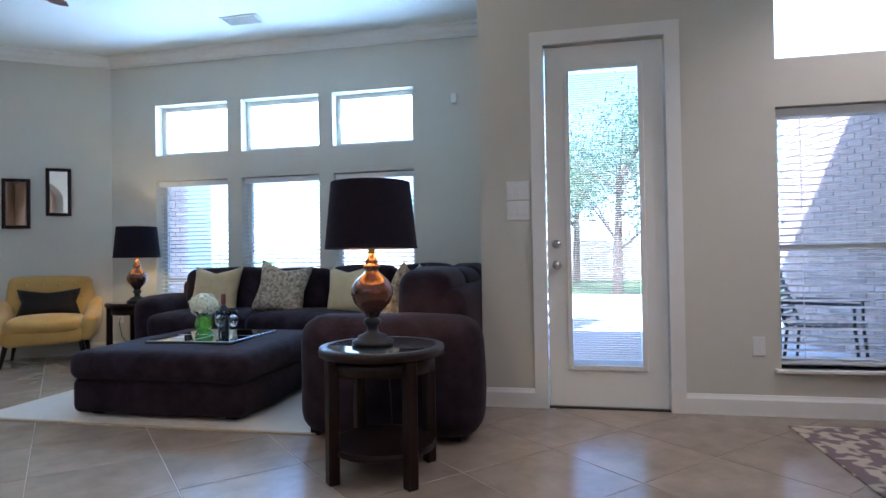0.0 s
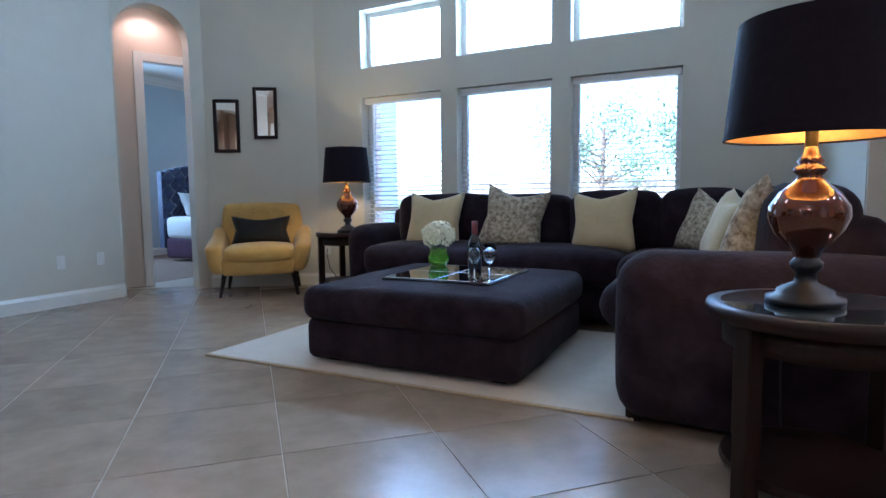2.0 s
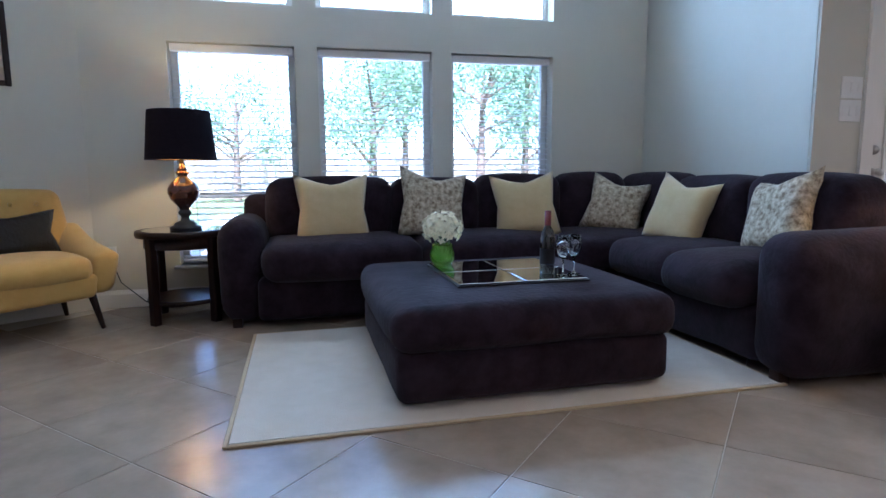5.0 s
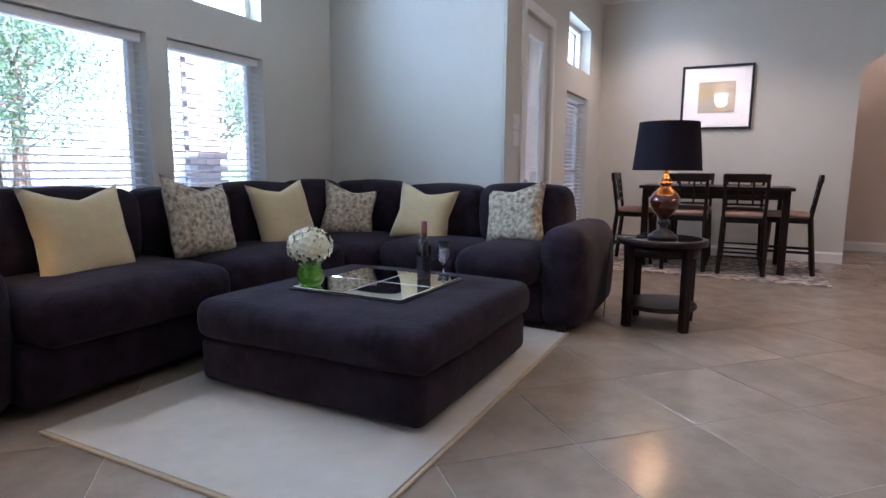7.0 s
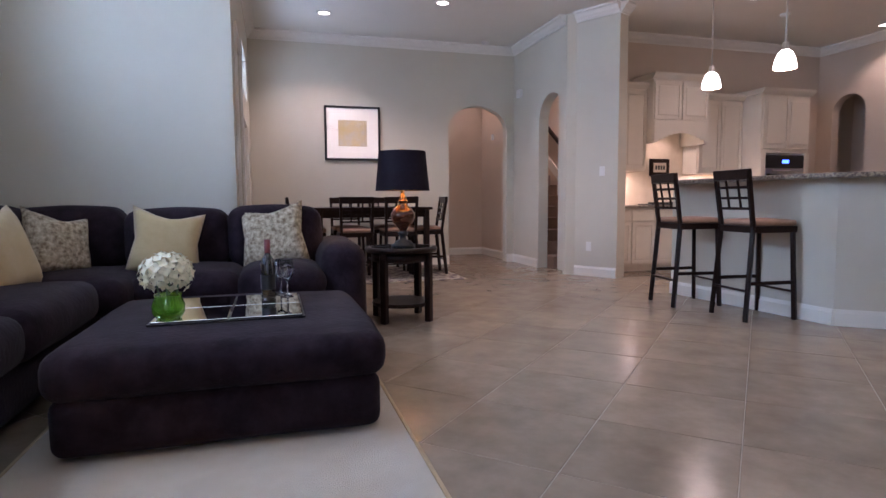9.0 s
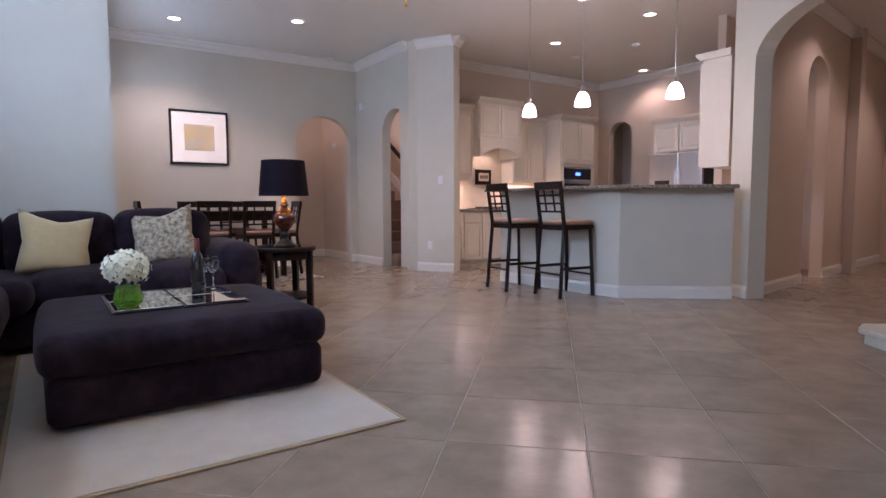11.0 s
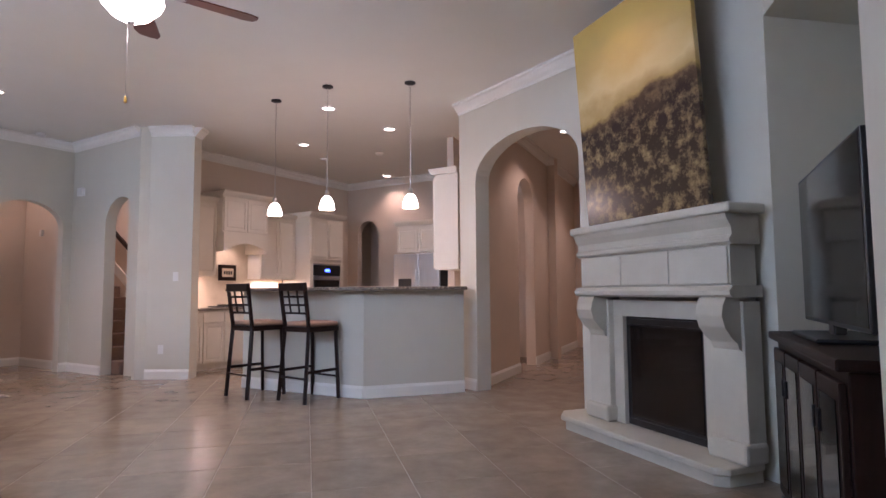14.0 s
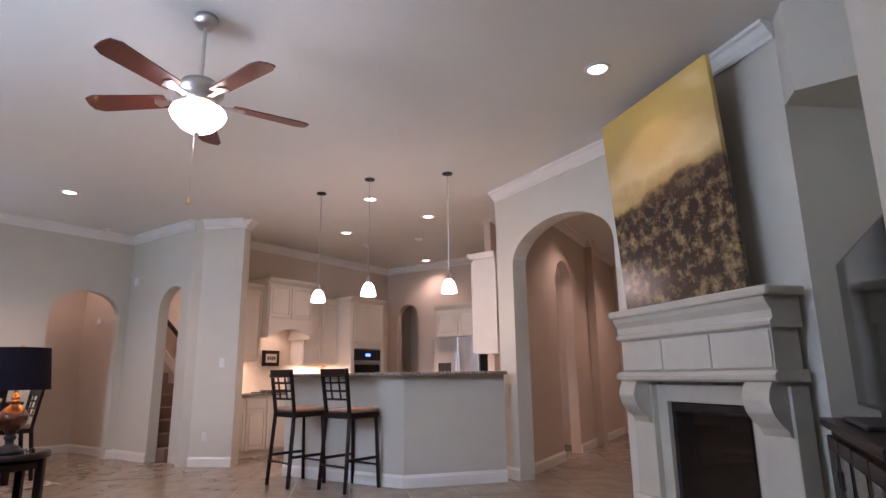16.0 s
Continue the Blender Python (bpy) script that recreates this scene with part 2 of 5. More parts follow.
def art_material():
    m = bpy.data.materials.new("meadow_canvas")
    m.use_nodes = True
    n, li = m.node_tree.nodes, m.node_tree.links
    b = n["Principled BSDF"]
    b.inputs["Roughness"].default_value = 0.22
    tc = n.new("ShaderNodeTexCoord")
    sep = n.new("ShaderNodeSeparateXYZ")
    li.new(tc.outputs["Object"], sep.inputs[0])
    big = n.new("ShaderNodeTexNoise")
    big.inputs["Scale"].default_value, big.inputs["Detail"].default_value = 2.2, 5
    mp = n.new("ShaderNodeMapping")
    mp.inputs["Scale"].default_value = (1, 1, 1.4)
    li.new(tc.outputs["Object"], mp.inputs[0])
    li.new(mp.outputs[0], big.inputs["Vector"])
    ad = n.new("ShaderNodeMath")
    ad.operation = "MULTIPLY_ADD"
    ad.inputs[1].default_value = 0.55
    li.new(big.outputs[0], ad.inputs[0])
    li.new(sep.outputs["Z"], ad.inputs[2])
    ramp = n.new("ShaderNodeValToRGB")
    e = ramp.color_ramp.elements
    e[0].position, e[0].color = 0.30, (0.05, 0.03, 0.018, 1)
    e[1].position, e[1].color = 1.0, (0.60, 0.42, 0.12, 1)
    for p, c in ((0.57, (0.035, 0.020, 0.017, 1)), (0.62, (0.09, 0.055, 0.03, 1)), (0.655, (0.40, 0.28, 0.10, 1)), (0.74, (0.60, 0.46, 0.22, 1)), (0.86, (0.52, 0.37, 0.13, 1))):
        q = e.new(p)
        q.color = c
    mr = n.new("ShaderNodeMapRange")
    mr.inputs["From Min"].default_value, mr.inputs["From Max"].default_value = 0.1, 1.75
    li.new(ad.outputs[0], mr.inputs[0])
    li.new(mr.outputs[0], ramp.inputs[0])
    dots = n.new("ShaderNodeTexNoise")
    dots.inputs["Scale"].default_value, dots.inputs["Detail"].default_value, dots.inputs["Roughness"].default_value = 10, 6, 0.72
    li.new(tc.outputs["Object"], dots.inputs["Vector"])
    dr = n.new("ShaderNodeValToRGB")
    dr.color_ramp.elements[0].position, dr.color_ramp.elements[1].position = 0.47, 0.70
    li.new(dots.outputs[0], dr.inputs[0])
    low = n.new("ShaderNodeMapRange")
    low.inputs["From Min"].default_value, low.inputs["From Max"].default_value = 1.05, 0.6
    li.new(sep.outputs["Z"], low.inputs[0])
    mu = n.new("ShaderNodeMath")
    mu.operation = "MULTIPLY"
    li.new(dr.outputs[0], mu.inputs[0])
    li.new(low.outputs[0], mu.inputs[1])
    mx = n.new("ShaderNodeMix")
    mx.data_type = "RGBA"
    li.new(mu.outputs[0], mx.inputs["Factor"])
    li.new(ramp.outputs[0], mx.inputs["A"])
    mx.inputs["B"].default_value = (0.40, 0.28, 0.13, 1)
    li.new(mx.outputs["Result"], b.inputs["Base Color"])
    return m


M_ART = art_material()
M_PRINT = material("ochre_print", (0.50, 0.38, 0.14), 0.6, second=(0.42, 0.40, 0.35), scale=5, mix=0.3)
M_DRUG = material("patterned_rug", (0.52, 0.45, 0.34), 0.95, second=(0.20, 0.15, 0.15), scale=11, detail=1, mix=0.08, bump=0.4, bscale=200)


# ---- mesh helpers ----
def link(name, bm, mat, parent=None, label="", smooth=False):
    me = bpy.data.meshes.new(name)
    bmesh.ops.recalc_face_normals(bm, faces=bm.faces)
    if smooth:
        for f in bm.faces:
            f.smooth = True
    bm.to_mesh(me)
    bm.free()
    me.materials.append(mat)
    ob = new(name, me)
    if parent:
        ob.parent = parent
    if label:
        ob["label"] = label
    return ob


def part(name, bm, mat, parent, label="", smooth=False):
    return link(name, bm, mat, parent, label, smooth)


def thing(name, m, label, category, group="", kind=""):
    ob = new(name)
    ob.empty_display_size = 0.1
    ob.matrix_world = m
    return tagged(ob, label, category, group, kind)


def box(x0, x1, y0, y1, z0, z1, bm=None, bevel=0.0, seg=2, m=None):
    own = bmesh.new()
    bmesh.ops.create_cube(own, size=1)
    bmesh.ops.transform(own, matrix=Matrix.LocRotScale(((x0 + x1) / 2, (y0 + y1) / 2, (z0 + z1) / 2), None, (abs(x1 - x0), abs(y1 - y0), abs(z1 - z0))), verts=own.verts)
    if bevel:
        bmesh.ops.bevel(own, geom=own.edges[:], offset=bevel, segments=seg, profile=0.5, affect="EDGES", clamp_overlap=True)
    if m:
        bmesh.ops.transform(own, matrix=m, verts=own.verts)
    return join(bm, own)


def join(bm, own):
    if bm is None:
        return own
    me = bpy.data.meshes.new("temp")
    own.to_mesh(me)
    own.free()
    bm.from_mesh(me)
    bpy.data.meshes.remove(me)
    return bm


def lathe(profile, seg=24, bm=None, m=None):
    own = bmesh.new()
    rings = []
    for r, z in profile:
        if r < 1e-5:
            rings.append([own.verts.new((0, 0, z))])
        else:
            rings.append([own.verts.new((r * math.cos(2 * math.pi * i / seg), r * math.sin(2 * math.pi * i / seg), z)) for i in range(seg)])
    for a, b in zip(rings, rings[1:]):
        for i in range(seg):
            j = (i + 1) % seg
            q = [a[i % len(a)], a[j % len(a)], b[j % len(b)], b[i % len(b)]]
            q = list(dict.fromkeys(q))
            if len(q) > 2:
                own.faces.new(q)
    if m:
        bmesh.ops.transform(own, matrix=m, verts=own.verts)
    return join(bm, own)


def rod(a, b, r, r2=None, seg=10, bm=None):
    a, b = Vector(a), Vector(b)
    d = b - a
    own = bmesh.new()
    bmesh.ops.create_cone(own, cap_ends=True, segments=seg, radius1=r, radius2=r if r2 is None else r2, depth=d.length)
    bmesh.ops.transform(own, matrix=Matrix.Translation((a + b) / 2) @ d.to_track_quat("Z", "Y").to_matrix().to_4x4(), verts=own.verts)
    return join(bm, own)


def beam(a, b, wx, wy, bm=None, bevel=0.004):
    """A square bar from a to b."""
    a, b = Vector(a), Vector(b)
    d = b - a
    own = box(-wx / 2, wx / 2, -wy / 2, wy / 2, -d.length / 2, d.length / 2, bevel=bevel, seg=1)
    q = d.to_track_quat("Z", "Y") if abs(d.normalized().z) < 0.9 else Vector((0, 0, 1)).rotation_difference(d)
    bmesh.ops.transform(own, matrix=Matrix.Translation((a + b) / 2) @ q.to_matrix().to_4x4(), verts=own.verts)
    return join(bm, own)


def prism(points, z0, z1, bm=None):
    own = bmesh.new()
    low = [own.verts.new((x, y, z0)) for x, y in points]
    high = [own.verts.new((x, y, z1)) for x, y in points]
    own.faces.new(low)
    own.faces.new(high)
    for i in range(len(points)):
        j = (i + 1) % len(points)
        own.faces.new((low[i], low[j], high[j], high[i]))
    return join(bm, own)


def extrude_profile(points, length, bm=None, m=None):
    """A profile in y and z drawn along x from 0 to length."""
    own = bmesh.new()
    a = [own.verts.new((0, y, z)) for y, z in points]
    b = [own.verts.new((length, y, z)) for y, z in points]
    own.faces.new(a)
    own.faces.new(b)
    for i in range(len(points)):
        j = (i + 1) % len(points)
        own.faces.new((a[i], a[j], b[j], b[i]))
    if m:
        bmesh.ops.transform(own, matrix=m, verts=own.verts)
    return join(bm, own)


def pillow(w, h, d, bm=None, m=None, n=14, seed=0):
    own = bmesh.new()
    rng = random.Random(seed)
    off = Vector((rng.random() * 9, rng.random() * 9, rng.random() * 9))
    side = []
    for s in (1, -1):
        g = {}
        for i in range(n + 1):
            for j in range(n + 1):
                u, v = 2 * i / n - 1, 2 * j / n - 1
                pull = 1 - 0.15 * (1 - abs(u * v)) * max(abs(u), abs(v)) ** 3
                chop = 0.10 * max(0.0, 1 - abs(u) ** 1.3) * max(0.0, v) ** 2
                bulge = max(0.0, (1 - u ** 4) * (1 - v ** 4)) ** 0.55
                wob = 0.12 * noise.noise(Vector((u * 1.7, v * 1.7, s)) + off)
                g[i, j] = own.verts.new((u * w / 2 * pull, s * d / 2 * bulge * (1 + wob), v * h / 2 * pull - chop * h))
        for i in range(n):
            for j in range(n):
                own.faces.new((g[i, j], g[i + 1, j], g[i + 1, j + 1], g[i, j + 1]))
    bmesh.ops.remove_doubles(own, verts=own.verts, dist=0.0005)
    if m:
        bmesh.ops.transform(own, matrix=m, verts=own.verts)
    return join(bm, own)


def soft(x0, x1, y0, y1, z0, z1, r=0.06, puff=0.02, seed=1, cuts=5):
    """An upholstered block: rounded edges and a slightly crowned, uneven surface."""
    own = bmesh.new()
    bmesh.ops.create_cube(own, size=1)
    bmesh.ops.transform(own, matrix=Matrix.LocRotScale(((x0 + x1) / 2, (y0 + y1) / 2, (z0 + z1) / 2), None, (x1 - x0, y1 - y0, z1 - z0)), verts=own.verts)
    bmesh.ops.bevel(own, geom=own.edges[:], offset=r, segments=4, profile=0.5, affect="EDGES", clamp_overlap=True)
    long_edges = [e for e in own.edges if e.calc_length() > 3 * r]
    bmesh.ops.subdivide_edges(own, edges=long_edges, cuts=cuts, use_grid_fill=True)
    c = Vector(((x0 + x1) / 2, (y0 + y1) / 2, (z0 + z1) / 2))
    hs = Vector(((x1 - x0) / 2, (y1 - y0) / 2, (z1 - z0) / 2))
    for v in own.verts:
        u = Vector((v.co[k] - c[k]) / hs[k] for k in range(3))
        crown = [(1 - u[(k + 1) % 3] ** 2) * (1 - u[(k + 2) % 3] ** 2) for k in range(3)]
        w = noise.noise(v.co * 3.1 + Vector((seed, 0, 0))) * 0.008
        v.co += Vector((u[k] * (puff * max(0, crown[k]) + w) for k in range(3)))
    return own


def wall(name, p0, p1, thick, openings, mat, top=CEIL, label="painted plaster wall"):
    """A wall from p0 to p1; its thickness lies to the left of that line. openings: (s0, s1, [(z0, z1, spring or None), ...])."""
    p0, p1 = Vector((*p0, 0)), Vector((*p1, 0))
    length = (p1 - p0).length
    bm = bmesh.new()
    s = 0.0
    for s0, s1, holes in sorted(openings):
        box(s, s0, 0, thick, 0, top, bm)
        z = 0.0
        for z0, z1, spring in holes:
            if z0 > z:
                box(s0, s1, 0, thick, z, z0, bm)
            z = z1
            if spring is not None:
                n = 20
                c, r = (s0 + s1) / 2, (s1 - s0) / 2
                for i in range(n):
                    a0, a1 = math.pi * (1 - i / n), math.pi * (1 - (i + 1) / n)
                    q0 = (c + r * math.cos(a0), spring + (z1 - spring) * math.sin(a0))
                    q1 = (c + r * math.cos(a1), spring + (z1 - spring) * math.sin(a1))
                    vs = [[bm.verts.new((q[0], y, q[1])), bm.verts.new((q[0], y, top))] for y in (0, thick) for q in (q0, q1)]
                    a, b, c2, d = vs
                    for f in ((a[0], b[0], b[1], a[1]), (c2[0], c2[1], d[1], d[0]), (a[0], c2[0], d[0], b[0]), (a[1], b[1], d[1], c2[1])):
                        bm.faces.new(f)
                z = top
        if z < top:
            box(s0, s1, 0, thick, z, top, bm)
        s = s1
    if s < length - 1e-4:
        box(s, length, 0, thick, 0, top, bm)
    bmesh.ops.remove_doubles(bm, verts=bm.verts, dist=0.0005)
    ang = math.atan2((p1 - p0).y, (p1 - p0).x)
    bmesh.ops.transform(bm, matrix=Matrix.Translation(p0) @ Matrix.Rotation(ang, 4, "Z"), verts=bm.verts)
    return tagged(link(name, bm, mat), label, "wall", kind="structure")


BASE = [(0, 0), (-0.018, 0), (-0.018, 0.10), (-0.010, 0.118), (-0.006, 0.13), (0, 0.13)]
CROWN = [(0, 0), (-0.014, 0), (-0.02, 0.025), (-0.05, 0.05), (-0.075, 0.09), (-0.10, 0.10), (-0.10, 0.125), (0, 0.125)]


def run(name, profile, p0, p1, z, mat, label, category):
    """A trim run along a wall face; the room lies to the right of the line."""
    d = Vector((*p1, 0)) - Vector((*p0, 0))
    bm = extrude_profile(profile, d.length, m=Matrix.Translation((*p0, z)) @ Matrix.Rotation(math.atan2(d.y, d.x), 4, "Z"))
    return tagged(link(name, bm, mat), label, category, kind="structure")


# ---- structure ----
def slab(name, x0, x1, y0, y1, z0, z1, mat, label, category):
    return tagged(link(name, box(x0, x1, y0, y1, z0, z1), mat), label, category, kind="structure")


slab("ceiling", -5.95, 7.0, -7.6, 6.4, CEIL, CEIL + 0.15, M_CEIL, "smooth cream painted ceiling", "ceiling")
floor = slab("floor", -5.95, 7.0, -7.6, 6.38, -0.15, -0.0025, M_GROUT, "diagonal travertine tile floor with pale grout", "floor")
slab("floor_bedroom", -9.0, -5.95, 3.0, 10.8, -0.15, 0.0, M_CARPET, "brown bedroom carpet", "floor")
slab("ceiling_bedroom", -9.1, -5.44, 3.0, 10.9, 3.0, 3.1, M_CEIL, "white bedroom ceiling", "ceiling")
wall("wall_west", (-5.37, 2.9), (-5.37, 4.87), 0.70, [], M_WALL)
wall("wall_west_arch", (-5.37, 4.87), (-5.03, 5.63), 0.2, [(0.02, 0.70, [(0, 2.85, 2.51)])], M_WALL)
wall("wall_niche", (-5.8, -0.2), (-5.8, 2.95), 0.15, [], M_WALL)
wall("wall_diagonal", (-5.03, 5.63), (-4.06, 6.24), 0.15, [], M_WALL)
WIN = [(-3.48, -2.58), (-2.41, -1.50), (-1.34, -0.45)]
wall("wall_north", (-4.06, 6.24), (0.44, 6.24), 0.2, [(a + 4.06, b + 4.06, [(0.30, 1.95, None), (2.24, 2.81, None)]) for a, b in WIN], M_WALL)
wall("wall_return", (0.47, 6.44), (0.47, 4.50), 0.15, [], M_WALL)
wall("wall_patio", (0.474, 4.48), (4.1, 4.48), 0.2, [(0.446, 1.236, [(0, 2.48, None)]), (1.896, 2.926, [(0.30, 1.96, None), (2.26, 2.80, None)])], M_WALL)
wall("wall_east", (4.1, 4.68), (4.1, 0.45), 0.15, [(3.13, 4.105, [(0, 2.475, 2.10)])], M_WALL)
wall("wall_stairs", (4.25, 0.45), (2.36, 0.45), 0.15, [(1.07, 1.83, [(0, 2.48, 2.11)])], M_WALL)
tagged(link("wall_pier", prism([(2.40, 0.456), (2.34, 0.46), (2.28, 0.35), (1.76, 0.05), (1.86, -0.13), (2.9, -0.13), (2.9, 0.28), (2.40, 0.29)], 0, CEIL), M_WALL), "angled plaster pier beside the kitchen", "wall", kind="structure")
wall("wall_kitchen_east", (2.9, -0.08), (2.9, -4.45), 0.1, [], M_WARMWALL)
wall("wall_kitchen_south", (3.0, -4.4), (-1.7, -4.4), 0.15, [(0.37, 0.92, [(0, 2.60, 2.33)])], M_WARMWALL)
wall("wall_pantry", (3.1, -5.3), (1.2, -5.3), 0.1, [], M_WARMWALL)
# Two unseen end walls, added to keep sky light out behind the kitchen arch.
wall("wall_lightblock_east", (3.0, -4.56), (3.0, -5.3), 0.1, [], M_WARMWALL)
wall("wall_lightblock_west", (1.3, -5.3), (1.3, -4.56), 0.1, [], M_WARMWALL)
wall("wall_arch", (-1.72, -1.14), (-3.75, -0.25), 0.2, [(0.31, 1.90, [(0, 2.84, 2.42)])], M_WALL)
wall("wall_hall_east", (-1.97, -1.25), (-1.28, -6.6), 0.15, [(1.44, 2.28, [(0, 2.82, 2.45)])], M_WARMWALL)
wall("wall_hall_west", (-3.35, -7.5), (-3.72, -0.45), 0.15, [], M_WARMWALL)
wall("wall_hall_south", (-1.0, -6.6), (-3.6, -6.6), 0.15, [], M_WARMWALL)
wall("wall_side_room", (-0.95, -2.3), (-0.55, -4.38), 0.1, [], M_WARMWALL)
wall("wall_foyer_south", (7.0, 0.45), (4.25, 0.45), 0.1, [], M_WARMWALL)
wall("wall_foyer_north", (4.25, 1.95), (5.6, 1.95), 0.1, [], M_WARMWALL)
wall("wall_foyer_east", (5.6, 2.0), (5.6, 0.4), 0.1, [], M_WARMWALL)
wall("wall_stair_back", (6.9, -0.62), (3.0, -0.62), 0.1, [], M_WARMWALL)
wall("wall_stair_end", (6.9, 0.45), (6.9, -0.6), 0.1, [], M_WARMWALL)
tagged(link("wall_chimney", prism([(-4.36 + 0.784 - 0.05, 0.5 - 0.588 - 0.065), (-4.36 - 0.66 - 0.05, 0.5 + 0.495 - 0.065), (-5.75, 0.3), (-5.75, -0.2), (-3.9, -0.7)], 0, CEIL), M_WALL), "plaster chimney breast above the fireplace", "wall", kind="structure")
tagged(link("wall_niche_soffit", prism([(-5.8, 0.2), (-5.06, 0.90), (-5.14, 1.12), (-5.8, 1.12)], 2.80, CEIL), M_WALL), "dropped plaster soffit beside the chimney", "wall", kind="structure")
tagged(link("wall_vestibule", prism([(-5.02, 5.645), (-5.47, 6.13), (-5.3, 6.4), (-4.75, 5.83)], 0, CEIL), M_WARMWALL), "plaster jamb by the bedroom door", "wall", kind="structure")
wall("wall_bedroom_door", (-6.77, 3.2125), (-5.342, 6.408), 0.1, [(2.485, 3.05, [(0, 2.42, None)])], M_WARMWALL, top=3.0)
wall("wall_bedroom_east", (-5.9, 10.8), (-5.36, 6.38), 0.1, [], M_BEDWALL, top=3.0)
wall("wall_bedroom_north", (-9.0, 10.8), (-5.9, 10.8), 0.1, [], M_BEDWALL, top=3.0)
wall("wall_bedroom_west", (-8.9, 3.0), (-8.9, 10.8), 0.1, [], M_BEDWALL, top=3.0)
wall("wall_bedroom_south", (-5.9, 3.1), (-9.0, 3.1), 0.1, [], M_BEDWALL, top=3.0)
BD = Matrix.Translation((-6.77, 3.2125, 0)) @ Matrix.Rotation(math.atan2(3.1955, 1.428), 4, "Z")
for x0, x1, z0, z1 in ((2.395, 2.485, 0, 2.51), (3.05, 3.14, 0, 2.51), (2.485, 3.05, 2.42, 2.51)):
    tagged(link("trim_bedroom_door", box(x0, x1, -0.022, -0.001, z0, z1, m=BD), M_TRIM), "cream painted door casing in the arch", "door casing", kind="structure")

for p0, p1 in (((-5.37, 2.9), (-5.37, 4.87)), ((-5.03, 5.63), (-4.06, 6.24)), ((-4.06, 6.24), (0.47, 6.24)), ((0.47, 6.24), (0.47, 4.48)), ((0.47, 4.48), (0.835, 4.48)), ((1.795, 4.48), (4.1, 4.48)),
               ((4.1, 4.48), (4.1, 1.55)), ((4.1, 0.575), (4.1, 0.45)), ((4.1, 0.45), (3.18, 0.45)), ((2.28, 0.35), (1.76, 0.05)), ((5.6, 0.45), (4.25, 0.45)), ((-1.72, -1.14), (-2.004, -1.015)),
               ((5.6, 1.95), (5.6, 0.45)), ((-1.97, -1.25), (-1.786, -2.68)), ((-1.676, -3.51), (-1.28, -6.6)), ((-5.8, 1.0), (-5.8, 2.9)), ((-8.9, 3.1), (-8.9, 10.7)), ((-8.9, 10.8), (-5.98, 10.8))):
    run("baseboard", BASE, p0, p1, 0.0, M_TRIM, "white moulded baseboard", "baseboard")
for p0, p1 in (((-5.37, 2.9), (-5.37, 4.87)), ((-5.37, 4.87), (-5.03, 5.63)), ((-5.03, 5.63), (-4.06, 6.24)), ((-4.06, 6.24), (0.47, 6.24)), ((0.47, 6.24), (0.47, 4.48)), ((0.47, 4.48), (4.1, 4.48)), ((4.1, 4.48), (4.1, 0.45)),
               ((4.1, 0.45), (2.37, 0.45)), ((2.28, 0.35), (1.76, 0.05)), ((1.76, 0.05), (1.86, -0.13)), ((1.86, -0.13), (2.9, -0.13)), ((2.9, -0.13), (2.9, -4.4)), ((2.9, -4.4), (-1.7, -4.4)), ((-1.72, -1.14), (-3.75, -0.25)), ((-3.62, -0.15), (-5.07, 0.935)), ((-1.97, -1.25), (-1.28, -6.6)), ((-8.9, 3.1), (-8.9, 10.8)), ((-8.9, 10.8), (-5.98, 10.8))):
    run("crown_molding", CROWN, p0, p1, (CEIL if p0[0] > -8 else 3.0) - 0.125, M_TRIM, "white crown molding", "molding")


# ---- windows, blinds, patio door ----
def window(name, x0, x1, z0, z1, yin, rail=None, blind=False):
    w = thing(name, pose((x0 + x1) / 2, yin + 0.15, z0), "white framed window set in a plaster reveal", "window", kind="structure")
    hw, h = (x1 - x0) / 2, z1 - z0
    for n, a in (("window_frame", (-hw, -hw + 0.05, 0, h)), ("window_frame", (hw - 0.05, hw, 0, h)), ("window_frame", (-hw + 0.05, hw - 0.05, 0, 0.05)), ("window_frame", (-hw + 0.05, hw - 0.05, h - 0.05, h))):
        part(n, box(a[0], a[1], -0.025, 0.03, a[2], a[3], bevel=0.004, seg=1), M_TRIM, w)
    if rail:
        part("meeting_rail", box(-hw + 0.05, hw - 0.05, -0.02, 0.025, rail, rail + 0.045, bevel=0.004, seg=1), M_TRIM, w)
    pane = part("pane", box(-hw + 0.05, hw - 0.05, 0.0, 0.006, 0.05, h - 0.05), M_GLASS, w)
    pane.visible_shadow = False
    if blind:
        part("window_sill", box(-hw - 0.04, hw + 0.04, -0.19, -0.03, -0.025, 0.0, bevel=0.006), M_TRIM, w)
        b = thing("window_blind", pose((x0 + x1) / 2, yin + 0.07, z0), "white horizontal slatted blind lowered with slats open", "window blind", group="window blinds")
        part("headrail", box(-hw + 0.01, hw - 0.01, -0.03, 0.03, h - 0.06, h - 0.005, bevel=0.005), M_BLIND, b)
        part("bottom_rail", box(-hw + 0.015, hw - 0.015, -0.025, 0.025, 0.02, 0.04, bevel=0.004), M_BLIND, b)
        n = int((h - 0.1) / 0.046)
        first = None
        for i in range(n):
            if first is None:
                first = part("slat", box(-hw + 0.015, hw - 0.015, -0.024, 0.024, -0.0015, 0.0015), M_BLIND, b)
                first.matrix_basis = pose(0, 0, 0.06, 10)
            else:
                o = new("slat", first.data)
                o.parent = b
                o.matrix_basis = pose(0, 0, 0.06 + 0.046 * i, 10)
        for sx in (-hw * 0.7, hw * 0.7):
            part("cord", box(sx - 0.002, sx + 0.002, -0.027, -0.025, 0.04, h - 0.06), M_BLIND, b)


